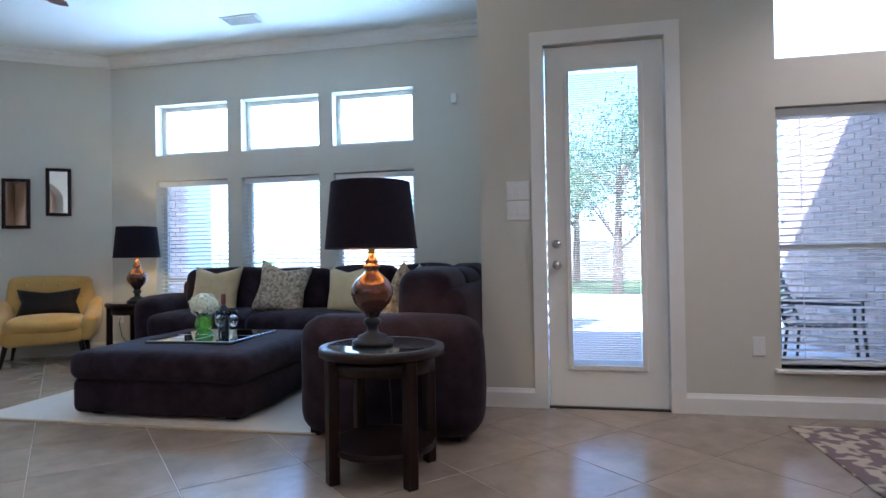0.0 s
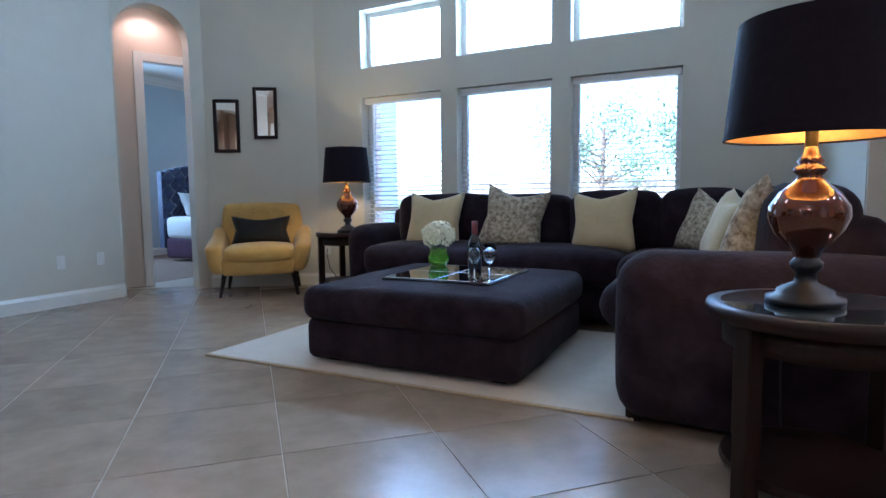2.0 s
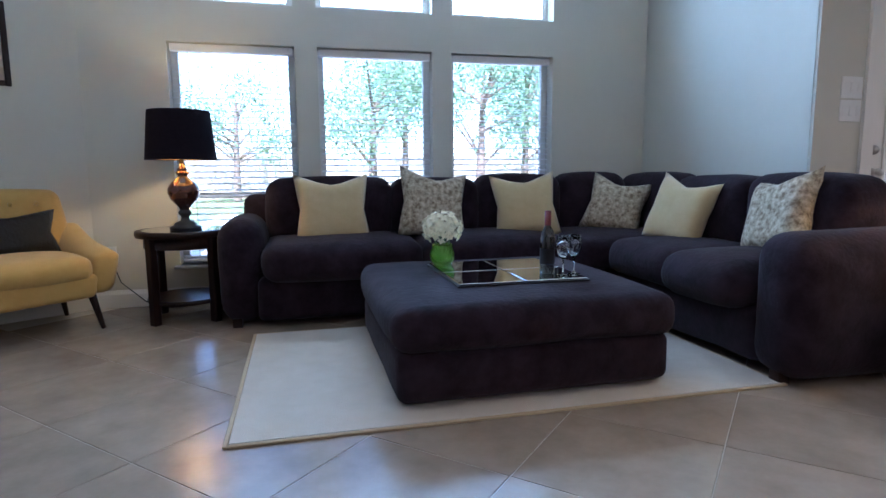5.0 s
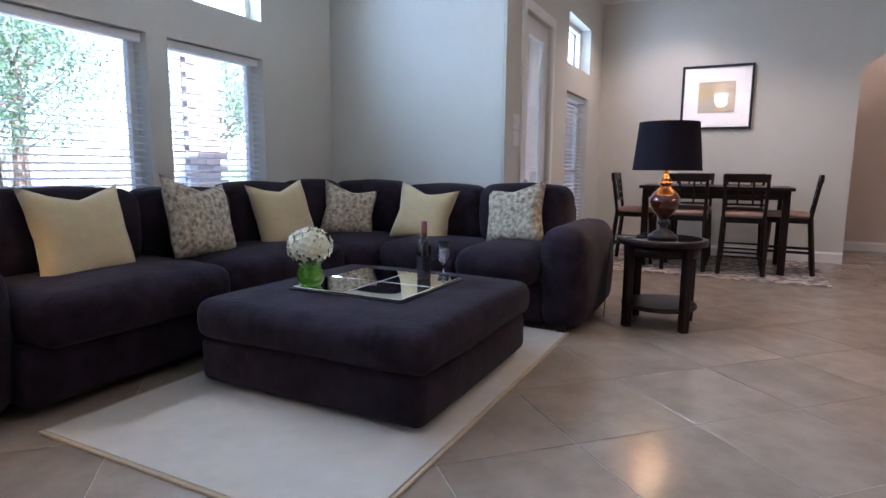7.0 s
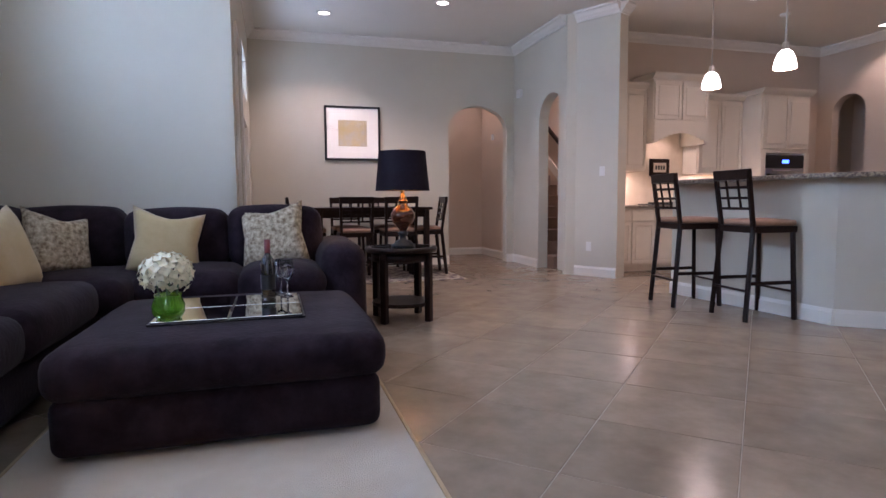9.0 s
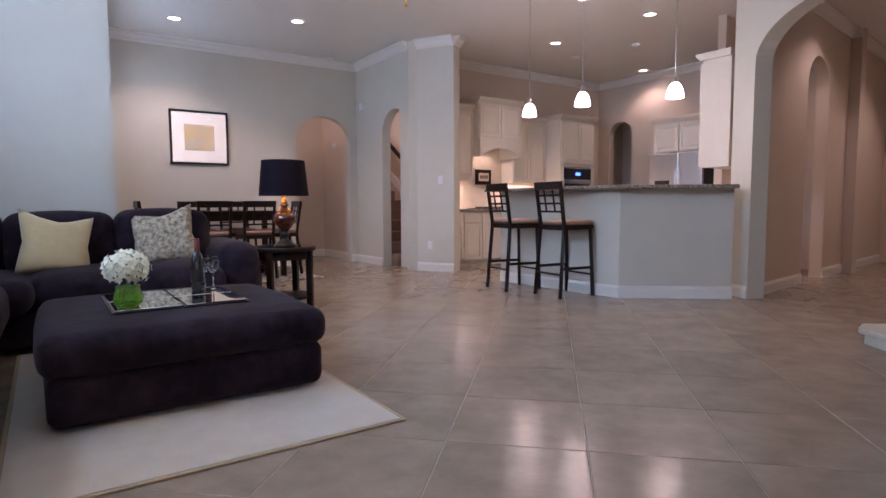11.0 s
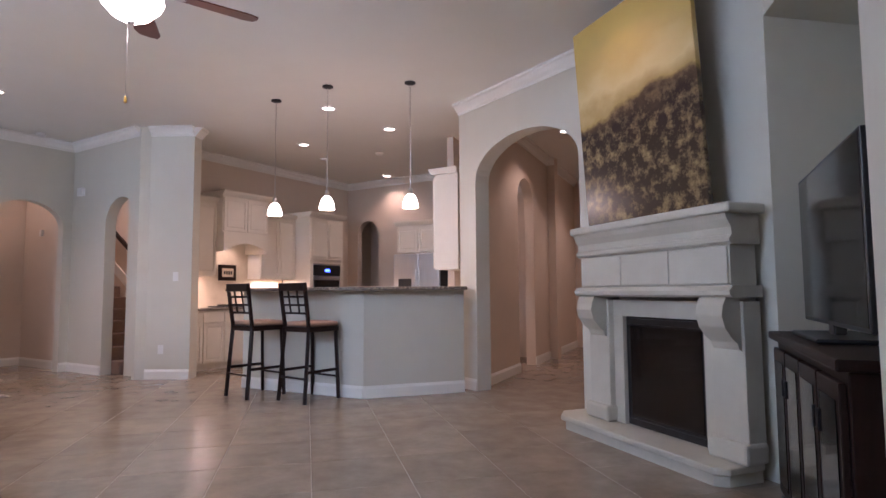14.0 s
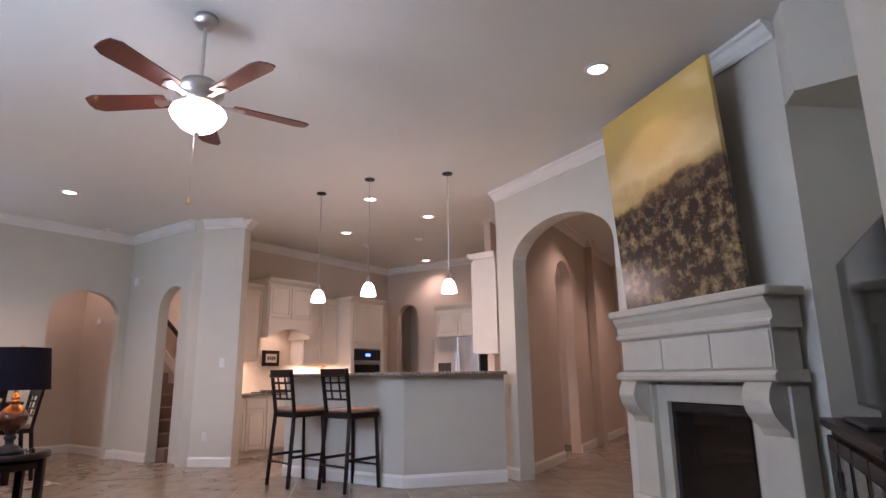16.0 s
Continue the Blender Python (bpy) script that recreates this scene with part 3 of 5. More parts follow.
for i, (a, b) in enumerate(WIN):
    window("window_%d" % (i + 1), a, b, 0.30, 1.95, 6.24, rail=0.50, blind=True)
    window("window_%d" % (i + 4), a, b, 2.24, 2.81, 6.24)
window("window_7", 2.37, 3.40, 0.30, 1.96, 4.48, rail=0.74, blind=True)
window("window_8", 2.37, 3.40, 2.26, 2.80, 4.48)

door = thing("door_1", pose(1.315, 4.513, 0), "white full-glass patio door, closed", "door", kind="structure")
for a in ((-0.385, -0.245, 0.01, 2.47), (0.245, 0.385, 0.01, 2.47), (-0.245, 0.245, 0.01, 0.28), (-0.245, 0.245, 2.31, 2.47)):
    part("stile", box(a[0], a[1], 0.0, 0.045, a[2], a[3]), M_TRIM, door)
for a in ((-0.26, -0.225, 0.26, 2.33), (0.225, 0.26, 0.26, 2.33), (-0.225, 0.225, 0.255, 0.29), (-0.225, 0.225, 2.30, 2.335)):
    part("glazing_bead", box(a[0], a[1], -0.014, 0.0, a[2], a[3], bevel=0.005), M_TRIM, door)
pane = part("pane", box(-0.245, 0.245, 0.008, 0.014, 0.28, 2.31), M_GLASS, door)
pane.visible_shadow = False
mini = [part("mini_blind_slat", box(-0.22, 0.22, 0.018, 0.030, -0.0006, 0.0006), M_BLIND, door)]
mini[0].matrix_basis = pose(0, 0, 0.32, 38)
for i in range(1, 130):
    o = new("mini_blind_slat", mini[0].data)
    o.parent = door
    o.matrix_basis = pose(0, 0, 0.32 + 0.015 * i, 38)
part("door_knob", lathe([(0, -0.065), (0.02, -0.065), (0.028, -0.05), (0.024, -0.035), (0.012, -0.025), (0.03, -0.008), (0.032, 0), (0, 0)], 16, m=pose(-0.325, 0, 0.97, -90)), M_NICKEL, door, "brushed nickel knob", True)
part("deadbolt", lathe([(0, -0.03), (0.016, -0.03), (0.03, -0.012), (0.032, 0), (0, 0)], 16, m=pose(-0.325, 0, 1.115, -90)), M_NICKEL, door, "brushed nickel deadbolt", True)
part("threshold", box(-0.39, 0.39, -0.03, 0.12, 0.0, 0.012), M_BLACK, door)
for a in ((0.83, 0.92, 0, 2.57), (1.71, 1.80, 0, 2.57), (0.92, 1.71, 2.48, 2.57)):
    slab("trim_patio_door", a[0], a[1], 4.458, 4.479, a[2], a[3], M_TRIM, "white moulded door casing", "door casing")


# ---- seating ----
def sofa():
    s = thing("sectional_sofa", pose(0, 0, 0), "dark plum-brown microsuede corner sectional sofa with loose cushions", "sofa")
    part("base", soft(-2.86, 0.42, 5.30, 6.14, 0.05, 0.33, 0.05, 0.005, 2), M_SOFA, s, smooth=True)
    part("base", soft(-0.46, 0.46, 3.82, 5.30, 0.05, 0.33, 0.05, 0.005, 3), M_SOFA, s, smooth=True)
    part("arm", soft(-3.10, -2.82, 5.36, 6.12, 0.03, 0.69, 0.12, 0.02, 4), M_SOFA, s, smooth=True)
    part("arm", soft(-0.48, 0.57, 3.555, 3.87, 0.03, 0.70, 0.12, 0.02, 5), M_SOFA, s, smooth=True)
    for a in ((-2.82, -1.80), (-1.80, -0.74)):
        part("seat_cushion", soft(a[0], a[1], 5.20, 5.98, 0.31, 0.545, 0.085, 0.03, int(a[0] * 10)), M_SOFA, s, smooth=True)
    part("seat_cushion", soft(-0.74, 0.2, 5.08, 5.98, 0.31, 0.535, 0.085, 0.03, 11), M_SOFA, s, smooth=True)
    part("seat_cushion", soft(-0.55, 0.2, 4.42, 5.09, 0.31, 0.535, 0.085, 0.03, 12), M_SOFA, s, smooth=True)
    part("seat_cushion", soft(-0.60, 0.2, 3.86, 4.43, 0.31, 0.54, 0.10, 0.04, 15), M_SOFA, s, smooth=True)
    part("backrest", soft(-2.98, 0.42, 5.98, 6.19, 0.30, 0.84, 0.07, 0.01, 13), M_SOFA, s, smooth=True)
    part("backrest", soft(0.22, 0.455, 3.84, 6.0, 0.30, 0.84, 0.07, 0.01, 14), M_SOFA, s, smooth=True)
    for i, (x0, x1, top) in enumerate(((-2.80, -1.92, 0.945), (-1.90, -1.24, 0.93), (-1.22, -0.56, 0.955), (-0.54, 0.02, 0.96))):
        part("back_cushion", soft(x0, x1, 5.78, 6.08, 0.50, top, 0.085, 0.03, 20 + i), M_SOFA, s, smooth=True)
    for i, (y0, y1, top) in enumerate(((3.84, 4.52, 0.955), (4.54, 5.24, 0.94), (5.26, 5.96, 0.96))):
        part("back_cushion", soft(0.04, 0.36, y0, y1, 0.50, top, 0.085, 0.03, 30 + i), M_SOFA, s, smooth=True)
    for x, y in ((-3.0, 5.42), (-3.0, 6.05), (0.42, 3.7), (-0.42, 3.7), (0.36, 6.05)):
        part("foot", box(x - 0.03, x + 0.03, y - 0.03, y + 0.03, 0, 0.06), M_WOOD, s)


sofa()


def cushion(mat, label, x, y, z, rz, lean=-18, w=0.46, seed=0, roll=0):
    tagged(link("throw_pillow", pillow(w, w, 0.17, seed=seed), mat, smooth=True), label, "pillow", "throw pillows").matrix_world = pose(x, y, z, lean, roll, rz)


CREAM_LABEL, FLORAL_LABEL = "cream woven throw pillow on the sofa", "cream pillow with dark floral print on the sofa"
cushion(M_CREAM, CREAM_LABEL, -2.36, 5.66, 0.735, 2, w=0.52, seed=1)
cushion(M_PATTERN, FLORAL_LABEL, -1.64, 5.65, 0.76, 6, w=0.52, seed=2, roll=8)
cushion(M_CREAM, CREAM_LABEL, -0.93, 5.63, 0.74, -8, w=0.50, seed=3, roll=-4)
cushion(M_PATTERN, FLORAL_LABEL, -0.20, 5.58, 0.725, -40, w=0.46, seed=4, roll=12)
cushion(M_CREAM, CREAM_LABEL, -0.10, 4.93, 0.72, -78, w=0.48, seed=5, roll=9)
cushion(M_PATTERN, FLORAL_LABEL, 0.0, 4.20, 0.745, -97, w=0.50, seed=6, roll=-8)

ott = thing("ottoman", pose(-1.585, 4.395, 0.014), "large square dark microsuede ottoman on the rug", "ottoman")
part("base", soft(-0.635, 0.635, -0.625, 0.625, 0.02, 0.25, 0.05, 0.01, 41), M_SOFA, ott, smooth=True)
part("top_cushion", soft(-0.655, 0.655, -0.65, 0.65, 0.235, 0.435, 0.075, 0.02, 42), M_SOFA, ott, smooth=True)
for sx in (-0.5, 0.5):
    for sy in (-0.5, 0.5):
        part("foot", box(sx - 0.04, sx + 0.04, sy - 0.04, sy + 0.04, 0, 0.03), M_WOOD, ott)
tray = thing("mirrored_tray", pose(-1.55, 4.40, 0.468), "square dark mirrored tray of four panes", "tray")
for i in (-1, 1):
    for j in (-1, 1):
        part("pane", box(i * 0.165 - 0.16, i * 0.165 + 0.16, j * 0.165 - 0.16, j * 0.165 + 0.16, 0.0, 0.010, bevel=0.003, seg=1), M_MIRROR, tray)
part("backing", box(-0.335, 0.335, -0.335, 0.335, -0.006, 0.0), M_BLACK, tray)
TZ = 0.479


def flower_vase():
    v = thing("flower_vase", pose(-1.815, 4.655, TZ), "green glass vase with ivory hydrangea bloom", "vase")
    part("bowl", lathe([(0, 0), (0.05, 0), (0.068, 0.03), (0.07, 0.06), (0.056, 0.10), (0.058, 0.115), (0.053, 0.115), (0.051, 0.10), (0.064, 0.06), (0.06, 0.03), (0.0, 0.012)], 24), M_GREEN, v, smooth=True)
    rng = random.Random(5)
    for i in range(4):
        a = i * 1.6
        part("stem", rod((0.02 * math.cos(a), 0.02 * math.sin(a), 0.02), (0.05 * math.cos(a), 0.05 * math.sin(a), 0.19), 0.004, seg=6), M_LEAF, v)
    for k in range(85):
        z = 1 - 1.7 * (k + 0.5) / 85
        a = k * 2.39996
        r = math.sqrt(max(0, 1 - z * z))
        d = Vector((r * math.cos(a), r * math.sin(a), z))
        c = Vector((0, 0, 0.205)) + Vector((d.x * 0.105, d.y * 0.105, d.z * 0.085)) * rng.uniform(0.88, 1.08)
        q = d.to_track_quat("Z", "Y").to_matrix().to_4x4()
        bm = bmesh.new()
        for p in range(4):
            t = p * math.pi / 2 + k
            e = [(0, 0, 0), (0.012, -0.011, 0.004), (0.026, 0, 0.008), (0.012, 0.011, 0.004)]
            bm.faces.new([bm.verts.new(Matrix.Translation(c) @ q @ Matrix.Rotation(t, 4, "Z") @ Vector(w)) for w in e])
        part("floret", bm, M_PETAL, v)


flower_vase()
bottle = thing("wine_bottle", pose(-1.37, 4.23, TZ), "dark wine bottle with red foil neck", "bottle")
part("body", lathe([(0, 0), (0.036, 0), (0.038, 0.01), (0.038, 0.18), (0.03, 0.215), (0.0155, 0.24), (0.0145, 0.30), (0.016, 0.305), (0.016, 0.315), (0, 0.315)], 24), M_BOTTLE, bottle, smooth=True)
part("foil", lathe([(0.0165, 0.245), (0.0165, 0.318), (0, 0.319)], 20), M_FOIL, bottle, smooth=True)
part("label", lathe([(0.0386, 0.05), (0.0386, 0.13)], 24), M_BLACK, bottle)
glass = thing("wine_glass", pose(-1.33, 4.13, TZ), "clear stemmed wine glass", "glass", "wine glasses")
part("bowl", lathe([(0.004, 0.085), (0.02, 0.095), (0.036, 0.125), (0.038, 0.15), (0.031, 0.20), (0.0295, 0.20), (0.0365, 0.15), (0.034, 0.126), (0.018, 0.098), (0, 0.09)], 20), M_GLASS, glass, smooth=True)
part("stem", lathe([(0.0, 0.004), (0.032, 0.002), (0.032, 0.004), (0.006, 0.008), (0.0035, 0.03), (0.0035, 0.088), (0, 0.088)], 16), M_GLASS, glass, smooth=True)
copy_thing(glass, pose(-1.255, 4.165, TZ))

rug = thing("area_rug", pose(-1.652, 4.545, 0), "cream low-pile area rug with tan binding", "rug")
part("rug_surface", box(-1.215, 1.215, -0.877, 0.62, 0.0, 0.013, bevel=0.004), M_RUG, rug)
for a in ((-1.235, -1.217, -0.897, 0.64), (1.217, 1.235, -0.897, 0.64), (-1.217, 1.217, -0.897, -0.879), (-1.217, 1.217, 0.622, 0.64)):
    part("binding", box(a[0], a[1], a[2], a[3], 0.0, 0.011, bevel=0.003, seg=1), M_RUGEDGE, rug)


def armchair():
    c = thing("accent_chair", pose(-4.32, 5.63, 0, 0, 0, 39) @ Matrix.Diagonal((1.06, 1.06, 1.06, 1)), "mustard yellow button-tufted armchair with dark tapered legs", "armchair")

    def flared(bm, k):
        for v in bm.verts:
            v.co.x *= 1 + k * (v.co.z - 0.45)
        return bm

    part("seat", soft(-0.30, 0.30, -0.33, 0.22, 0.30, 0.455, 0.06, 0.03, 51), M_MUSTARD, c, smooth=True)
    part("front_rail", flared(soft(-0.36, 0.36, -0.325, 0.26, 0.20, 0.345, 0.035, 0.0, 52), 0.55), M_MUSTARD, c, smooth=True)
    shell = flared(soft(-0.385, 0.385, 0.18, 0.33, 0.24, 0.84, 0.055, 0.015, 53), -0.16)
    for v in shell.verts:
        v.co.y += 0.16 * max(0.0, v.co.z - 0.40)
    back = part("backrest", shell, M_MUSTARD, c, smooth=True)
    for r in range(2):
        for i in range(4 + r):
            z = 0.755 - 0.12 * r
            part("button", lathe([(0, -0.008), (0.012, -0.006), (0.014, 0), (0, 0.002)], 10, m=pose((i - (3 + r) / 2) * 0.14, 0.165 + 0.16 * (z - 0.40), z, -90)), M_MUSTARD, back, smooth=True)
    for s in (-1, 1):
        arm = soft(s * 0.385 - 0.07, s * 0.385 + 0.07, -0.33, 0.30, 0.22, 0.55, 0.055, 0.01, 54 + s)
        for v in arm.verts:
            u = (v.co.y + 0.33) / 0.63
            h = max(0.0, v.co.z - 0.30) / 0.25
            v.co.z += h * (-0.09 + 0.10 * u + 0.20 * max(0.0, u - 0.55) ** 1.3)
            v.co.x += s * (0.20 * (v.co.z - 0.42) - 0.05 * max(0.0, u - 0.5))
        part("arm", arm, M_MUSTARD, c, smooth=True)
        for y in (-0.25, 0.24):
            part("leg", rod((s * 0.30, y, 0.22), (s * 0.34, y * 1.14, 0.0), 0.024, 0.013, 10), M_WOOD, c)
    p = tagged(link("lumbar_pillow", pillow(0.58, 0.30, 0.14, seed=9), M_BLACKFUR, smooth=True), "black plush lumbar pillow on the chair", "pillow")
    p.matrix_world = pose(-4.32, 5.63, 0, 0, 0, 39) @ pose(0, 0.10, 0.62, -14)


armchair()


def end_table(x, y, turn, h):
    t = thing("end_table", pose(x, y, 0, 0, 0, turn), "round espresso wood end table with dark glass top", "side table", "end tables")
    part("rim", lathe([(0.265, h - 0.045), (0.30, h - 0.045), (0.305, h - 0.02), (0.30, h - 0.004), (0.262, h - 0.004)], 40), M_WOOD, t, smooth=True)
    part("glass_top", lathe([(0, h - 0.012), (0.262, h - 0.012), (0.262, h - 0.002), (0, h - 0.002)], 40), M_DARKGLASS, t, "dark glass inset")
    part("apron", lathe([(0.235, h - 0.12), (0.255, h - 0.12), (0.255, h - 0.045), (0.235, h - 0.045)], 40), M_WOOD, t, smooth=True)
    for i in range(4):
        a = math.pi / 4 + i * math.pi / 2
        part("leg", box(-0.027, 0.027, -0.027, 0.027, 0, h - 0.045, bevel=0.005, seg=1, m=pose(0.262 * math.cos(a), 0.262 * math.sin(a), 0, 0, 0, math.degrees(a))), M_WOOD, t)
    part("shelf", lathe([(0, 0.13), (0.25, 0.13), (0.255, 0.145), (0.25, 0.16), (0, 0.16)], 36), M_WOOD, t)


def table_lamp(q):
    t = thing("table_lamp", pose(*q), "amber mercury glass lamp with black gold-lined shade, lit", "lamp", "table lamps")
    part("foot", lathe([(0, 0), (0.10, 0), (0.10, 0.018), (0.075, 0.026), (0.072, 0.04), (0.03, 0.06), (0.026, 0.085), (0.04, 0.10), (0.042, 0.115), (0.03, 0.13)], 28), M_BLACK, t, "dark metal foot", True)
    part("body", lathe([(0.028, 0.128), (0.040, 0.15), (0.085, 0.20), (0.102, 0.245), (0.10, 0.275), (0.075, 0.315), (0.04, 0.345), (0.03, 0.36), (0.042, 0.372), (0.042, 0.382), (0.028, 0.392), (0.034, 0.40), (0.02, 0.42), (0.016, 0.44)], 32), M_AMBER, t, "amber mercury glass body", True)
    part("neck", lathe([(0.016, 0.43), (0.016, 0.53), (0.02, 0.53), (0.02, 0.55), (0.0, 0.55)], 16), M_GOLD, t, "", True)
    bulb = part("bulb", lathe([(0.012, 0.55), (0.026, 0.575), (0.030, 0.60), (0.02, 0.63), (0, 0.64)], 16), M_GLOW, t, "lit bulb", True)
    bulb.visible_shadow = False
    sh = part("shade", lathe([(0.224, 0.465), (0.193, 0.785)], 44), M_SHADE, t, "black drum shade", True)
    part("lining", lathe([(0.2205, 0.466), (0.1895, 0.784)], 44), M_GOLD, sh, "gold foil lining", True)
    part("rim", lathe([(0.225, 0.463), (0.2265, 0.469), (0.220, 0.469), (0.2195, 0.463), (0.225, 0.463)], 44), M_SHADE, sh, "", True)
    for i in range(3):
        a = i * 2.094
        part("spider", rod((0, 0, 0.762), (0.190 * math.cos(a), 0.190 * math.sin(a), 0.762), 0.002, seg=6), M_GOLD, t)
    part("harp", rod((0, 0, 0.63), (0, 0, 0.77), 0.003, seg=6), M_GOLD, t)
    part("finial", lathe([(0, 0.81), (0.012, 0.805), (0.015, 0.793), (0.007, 0.782), (0.009, 0.77), (0, 0.77)], 12), M_GOLD, t, "gold finial", True)


end_table(0.16, 3.165, 0, 0.62)
end_table(-3.36, 5.79, 5, 0.62)
table_lamp(TABLE_LAMP)
table_lamp(FAR_LAMP)


def hanging_mirror(cx, cy, cz, w, h):
    ang = math.degrees(math.atan2(0.69, 1.10))
    t = thing("wall_mirror", pose(cx, cy, cz, 0, 0, ang), "narrow rectangular mirror with black frame", "mirror", "wall mirrors")
    for a in ((-w / 2, -w / 2 + 0.035, -h / 2, h / 2), (w / 2 - 0.035, w / 2, -h / 2, h / 2), (-w / 2 + 0.035, w / 2 - 0.035, -h / 2, -h / 2 + 0.035), (-w / 2 + 0.035, w / 2 - 0.035, h / 2 - 0.035, h / 2)):
        part("frame", box(a[0], a[1], -0.03, -0.004, a[2], a[3], bevel=0.005, seg=1), M_WOOD, t)
    part("glass", box(-w / 2 + 0.03, w / 2 - 0.03, -0.016, -0.006, -h / 2 + 0.03, h / 2 - 0.03), M_MIRROR, t)


def on_diag(s):
    return -5.16 + s * 0.847, 5.55 + s * 0.531


hanging_mirror(*on_diag(0.375), 1.70, 0.265, 0.55)
hanging_mirror(*on_diag(0.775), 1.835, 0.245, 0.535)


# ---- fireplace wall ----
FP = Matrix.Translation((-4.368, 0.506, 0)) @ Matrix.Rotation(math.atan2(0.6, -0.8) + math.pi, 4, "Z")
# in this frame +x runs along the wall towards the hall, +y into the room


def fp(x0, x1, y0, y1, z0, z1, bevel=0.006):
    return box(x0, x1, y0, y1, z0, z1, bevel=bevel, seg=2)


fire = thing("fireplace", FP, "cream cast stone fireplace with corbels, panelled frieze and raised hearth", "fireplace")
hearth = prism([(-0.72, -0.02), (-0.72, 0.24), (-0.66, 0.30), (0.86, 0.30), (0.98, 0.20), (0.98, -0.02)], 0.0, 0.07)
slab_ = prism([(-0.74, -0.02), (-0.75, 0.27), (-0.68, 0.335), (0.88, 0.335), (1.02, 0.22), (1.02, -0.02)], 0.07, 0.115)
bmesh.ops.bevel(slab_, geom=slab_.edges[:], offset=0.012, segments=2, profile=0.5, affect="EDGES")
part("hearth_slab", join(hearth, slab_), M_STONE, fire)
for s in (-1, 1):
    part("leg", fp(s * 0.63 - 0.125, s * 0.63 + 0.125, -0.02, 0.12, 0.116, 1.06), M_STONE, fire)
    part("plinth", fp(s * 0.63 - 0.145, s * 0.63 + 0.145, -0.02, 0.165, 0.117, 0.24, 0.02), M_STONE, fire)
    prof = [(0.115, 0.77), (0.135, 0.785), (0.15, 0.82), (0.19, 0.85), (0.24, 0.91), (0.262, 0.98), (0.25, 1.04), (0.225, 1.085), (0.0, 1.085), (0.0, 0.77)]
    cor = extrude_profile(prof, 0.21, m=pose(s * 0.63 - 0.105, 0, 0))
    bmesh.ops.bevel(cor, geom=cor.edges[:], offset=0.006, segments=1, profile=0.5, affect="EDGES", clamp_overlap=True)
    part("corbel", cor, M_STONE, fire)
    part("surround", fp(s * 0.452 - 0.055, s * 0.452 + 0.055, -0.02, 0.07, 0.116, 1.06, 0.003), M_STONE, fire)
part("surround", fp(-0.397, 0.397, -0.02, 0.07, 0.935, 1.06, 0.003), M_STONE, fire)
part("lower_ledge", extrude_profile([(-0.02, 1.085), (0.215, 1.085), (0.24, 1.10), (0.245, 1.125), (0.225, 1.145), (0.205, 1.155), (-0.02, 1.155)], 1.55, m=pose(-0.775, 0, 0)), M_STONE, fire)
part("frieze", fp(-0.735, 0.735, -0.02, 0.185, 1.155, 1.40, 0.003), M_STONE, fire)
for a, b in ((-0.725, -0.25), (-0.242, 0.242), (0.25, 0.725)):
    part("frieze_panel", fp(a, b, 0.185, 0.198, 1.165, 1.392, 0.006), M_STONE, fire)
part("cornice", extrude_profile([(-0.02, 1.40), (0.20, 1.40), (0.222, 1.415), (0.222, 1.435), (0.20, 1.455), (0.205, 1.50), (0.235, 1.545), (0.25, 1.58), (-0.02, 1.58)], 1.54, m=pose(-0.77, 0, 0)), M_STONE, fire)
part("mantel_shelf", fp(-0.82, 0.785, -0.02, 0.275, 1.58, 1.64, 0.014), M_STONE, fire)
part("firebox", fp(-0.396, 0.396, -0.04, 0.035, 0.118, 0.934, 0.002), M_BLACK, fire, "black metal firebox face")
part("firebox_glass", fp(-0.35, 0.35, 0.035, 0.041, 0.19, 0.86, 0.001), M_FIREGLASS, fire, "dark glass front")
part("louver", fp(-0.37, 0.37, 0.035, 0.055, 0.875, 0.92, 0.006), M_BLACK, fire)
part("louver", fp(-0.37, 0.37, 0.035, 0.05, 0.13, 0.17, 0.006), M_BLACK, fire)
art = thing("canvas_painting", FP @ pose(0.07, 0.12, 1.642, -4.0), "large canvas of a golden meadow leaning on the mantel", "painting")
part("stretcher", box(-0.62, 0.62, -0.022, -0.019, 0.005, 1.615), M_WOOD, art, "dark wooden stretcher")
part("canvas", box(-0.63, 0.63, -0.018, 0.022, 0.0, 1.62, bevel=0.004, seg=1), M_ART, art)

stand = thing("tv_stand", pose(-5.45, 1.94, 0, 0, 0, 10), "black wood media cabinet with glass doors in the niche", "cabinet")
part("top", box(-0.25, 0.30, -0.70, 0.70, 0.87, 0.91, bevel=0.008), M_WOOD, stand)
part("body", box(-0.23, 0.26, -0.67, 0.67, 0.06, 0.87, bevel=0.004), M_WOOD, stand)
part("plinth", box(-0.24, 0.275, -0.685, 0.685, 0, 0.06, bevel=0.004), M_WOOD, stand)
for i, yy in enumerate((-0.495, -0.165, 0.165, 0.495)):
    d = part("door", box(0.262, 0.285, yy - 0.155, yy + 0.155, 0.10, 0.83, bevel=0.004), M_WOOD, stand)
    part("door_glass", box(0.286, 0.289, yy - 0.115, yy + 0.115, 0.16, 0.77), M_FIREGLASS, d, "dark glass panel")
    part("handle", rod((0.292, yy + (0.13 if i % 2 == 0 else -0.13), 0.62), (0.292, yy + (0.13 if i % 2 == 0 else -0.13), 0.70), 0.006), M_BLACK, d)
tv = thing("television", pose(-5.32, 1.79, 0.91, 0, 0, 9), "flat black television on a swivel foot", "television")
part("foot", box(-0.14, 0.13, -0.30, 0.30, 0.0, 0.02, bevel=0.009), M_BLACK, tv)
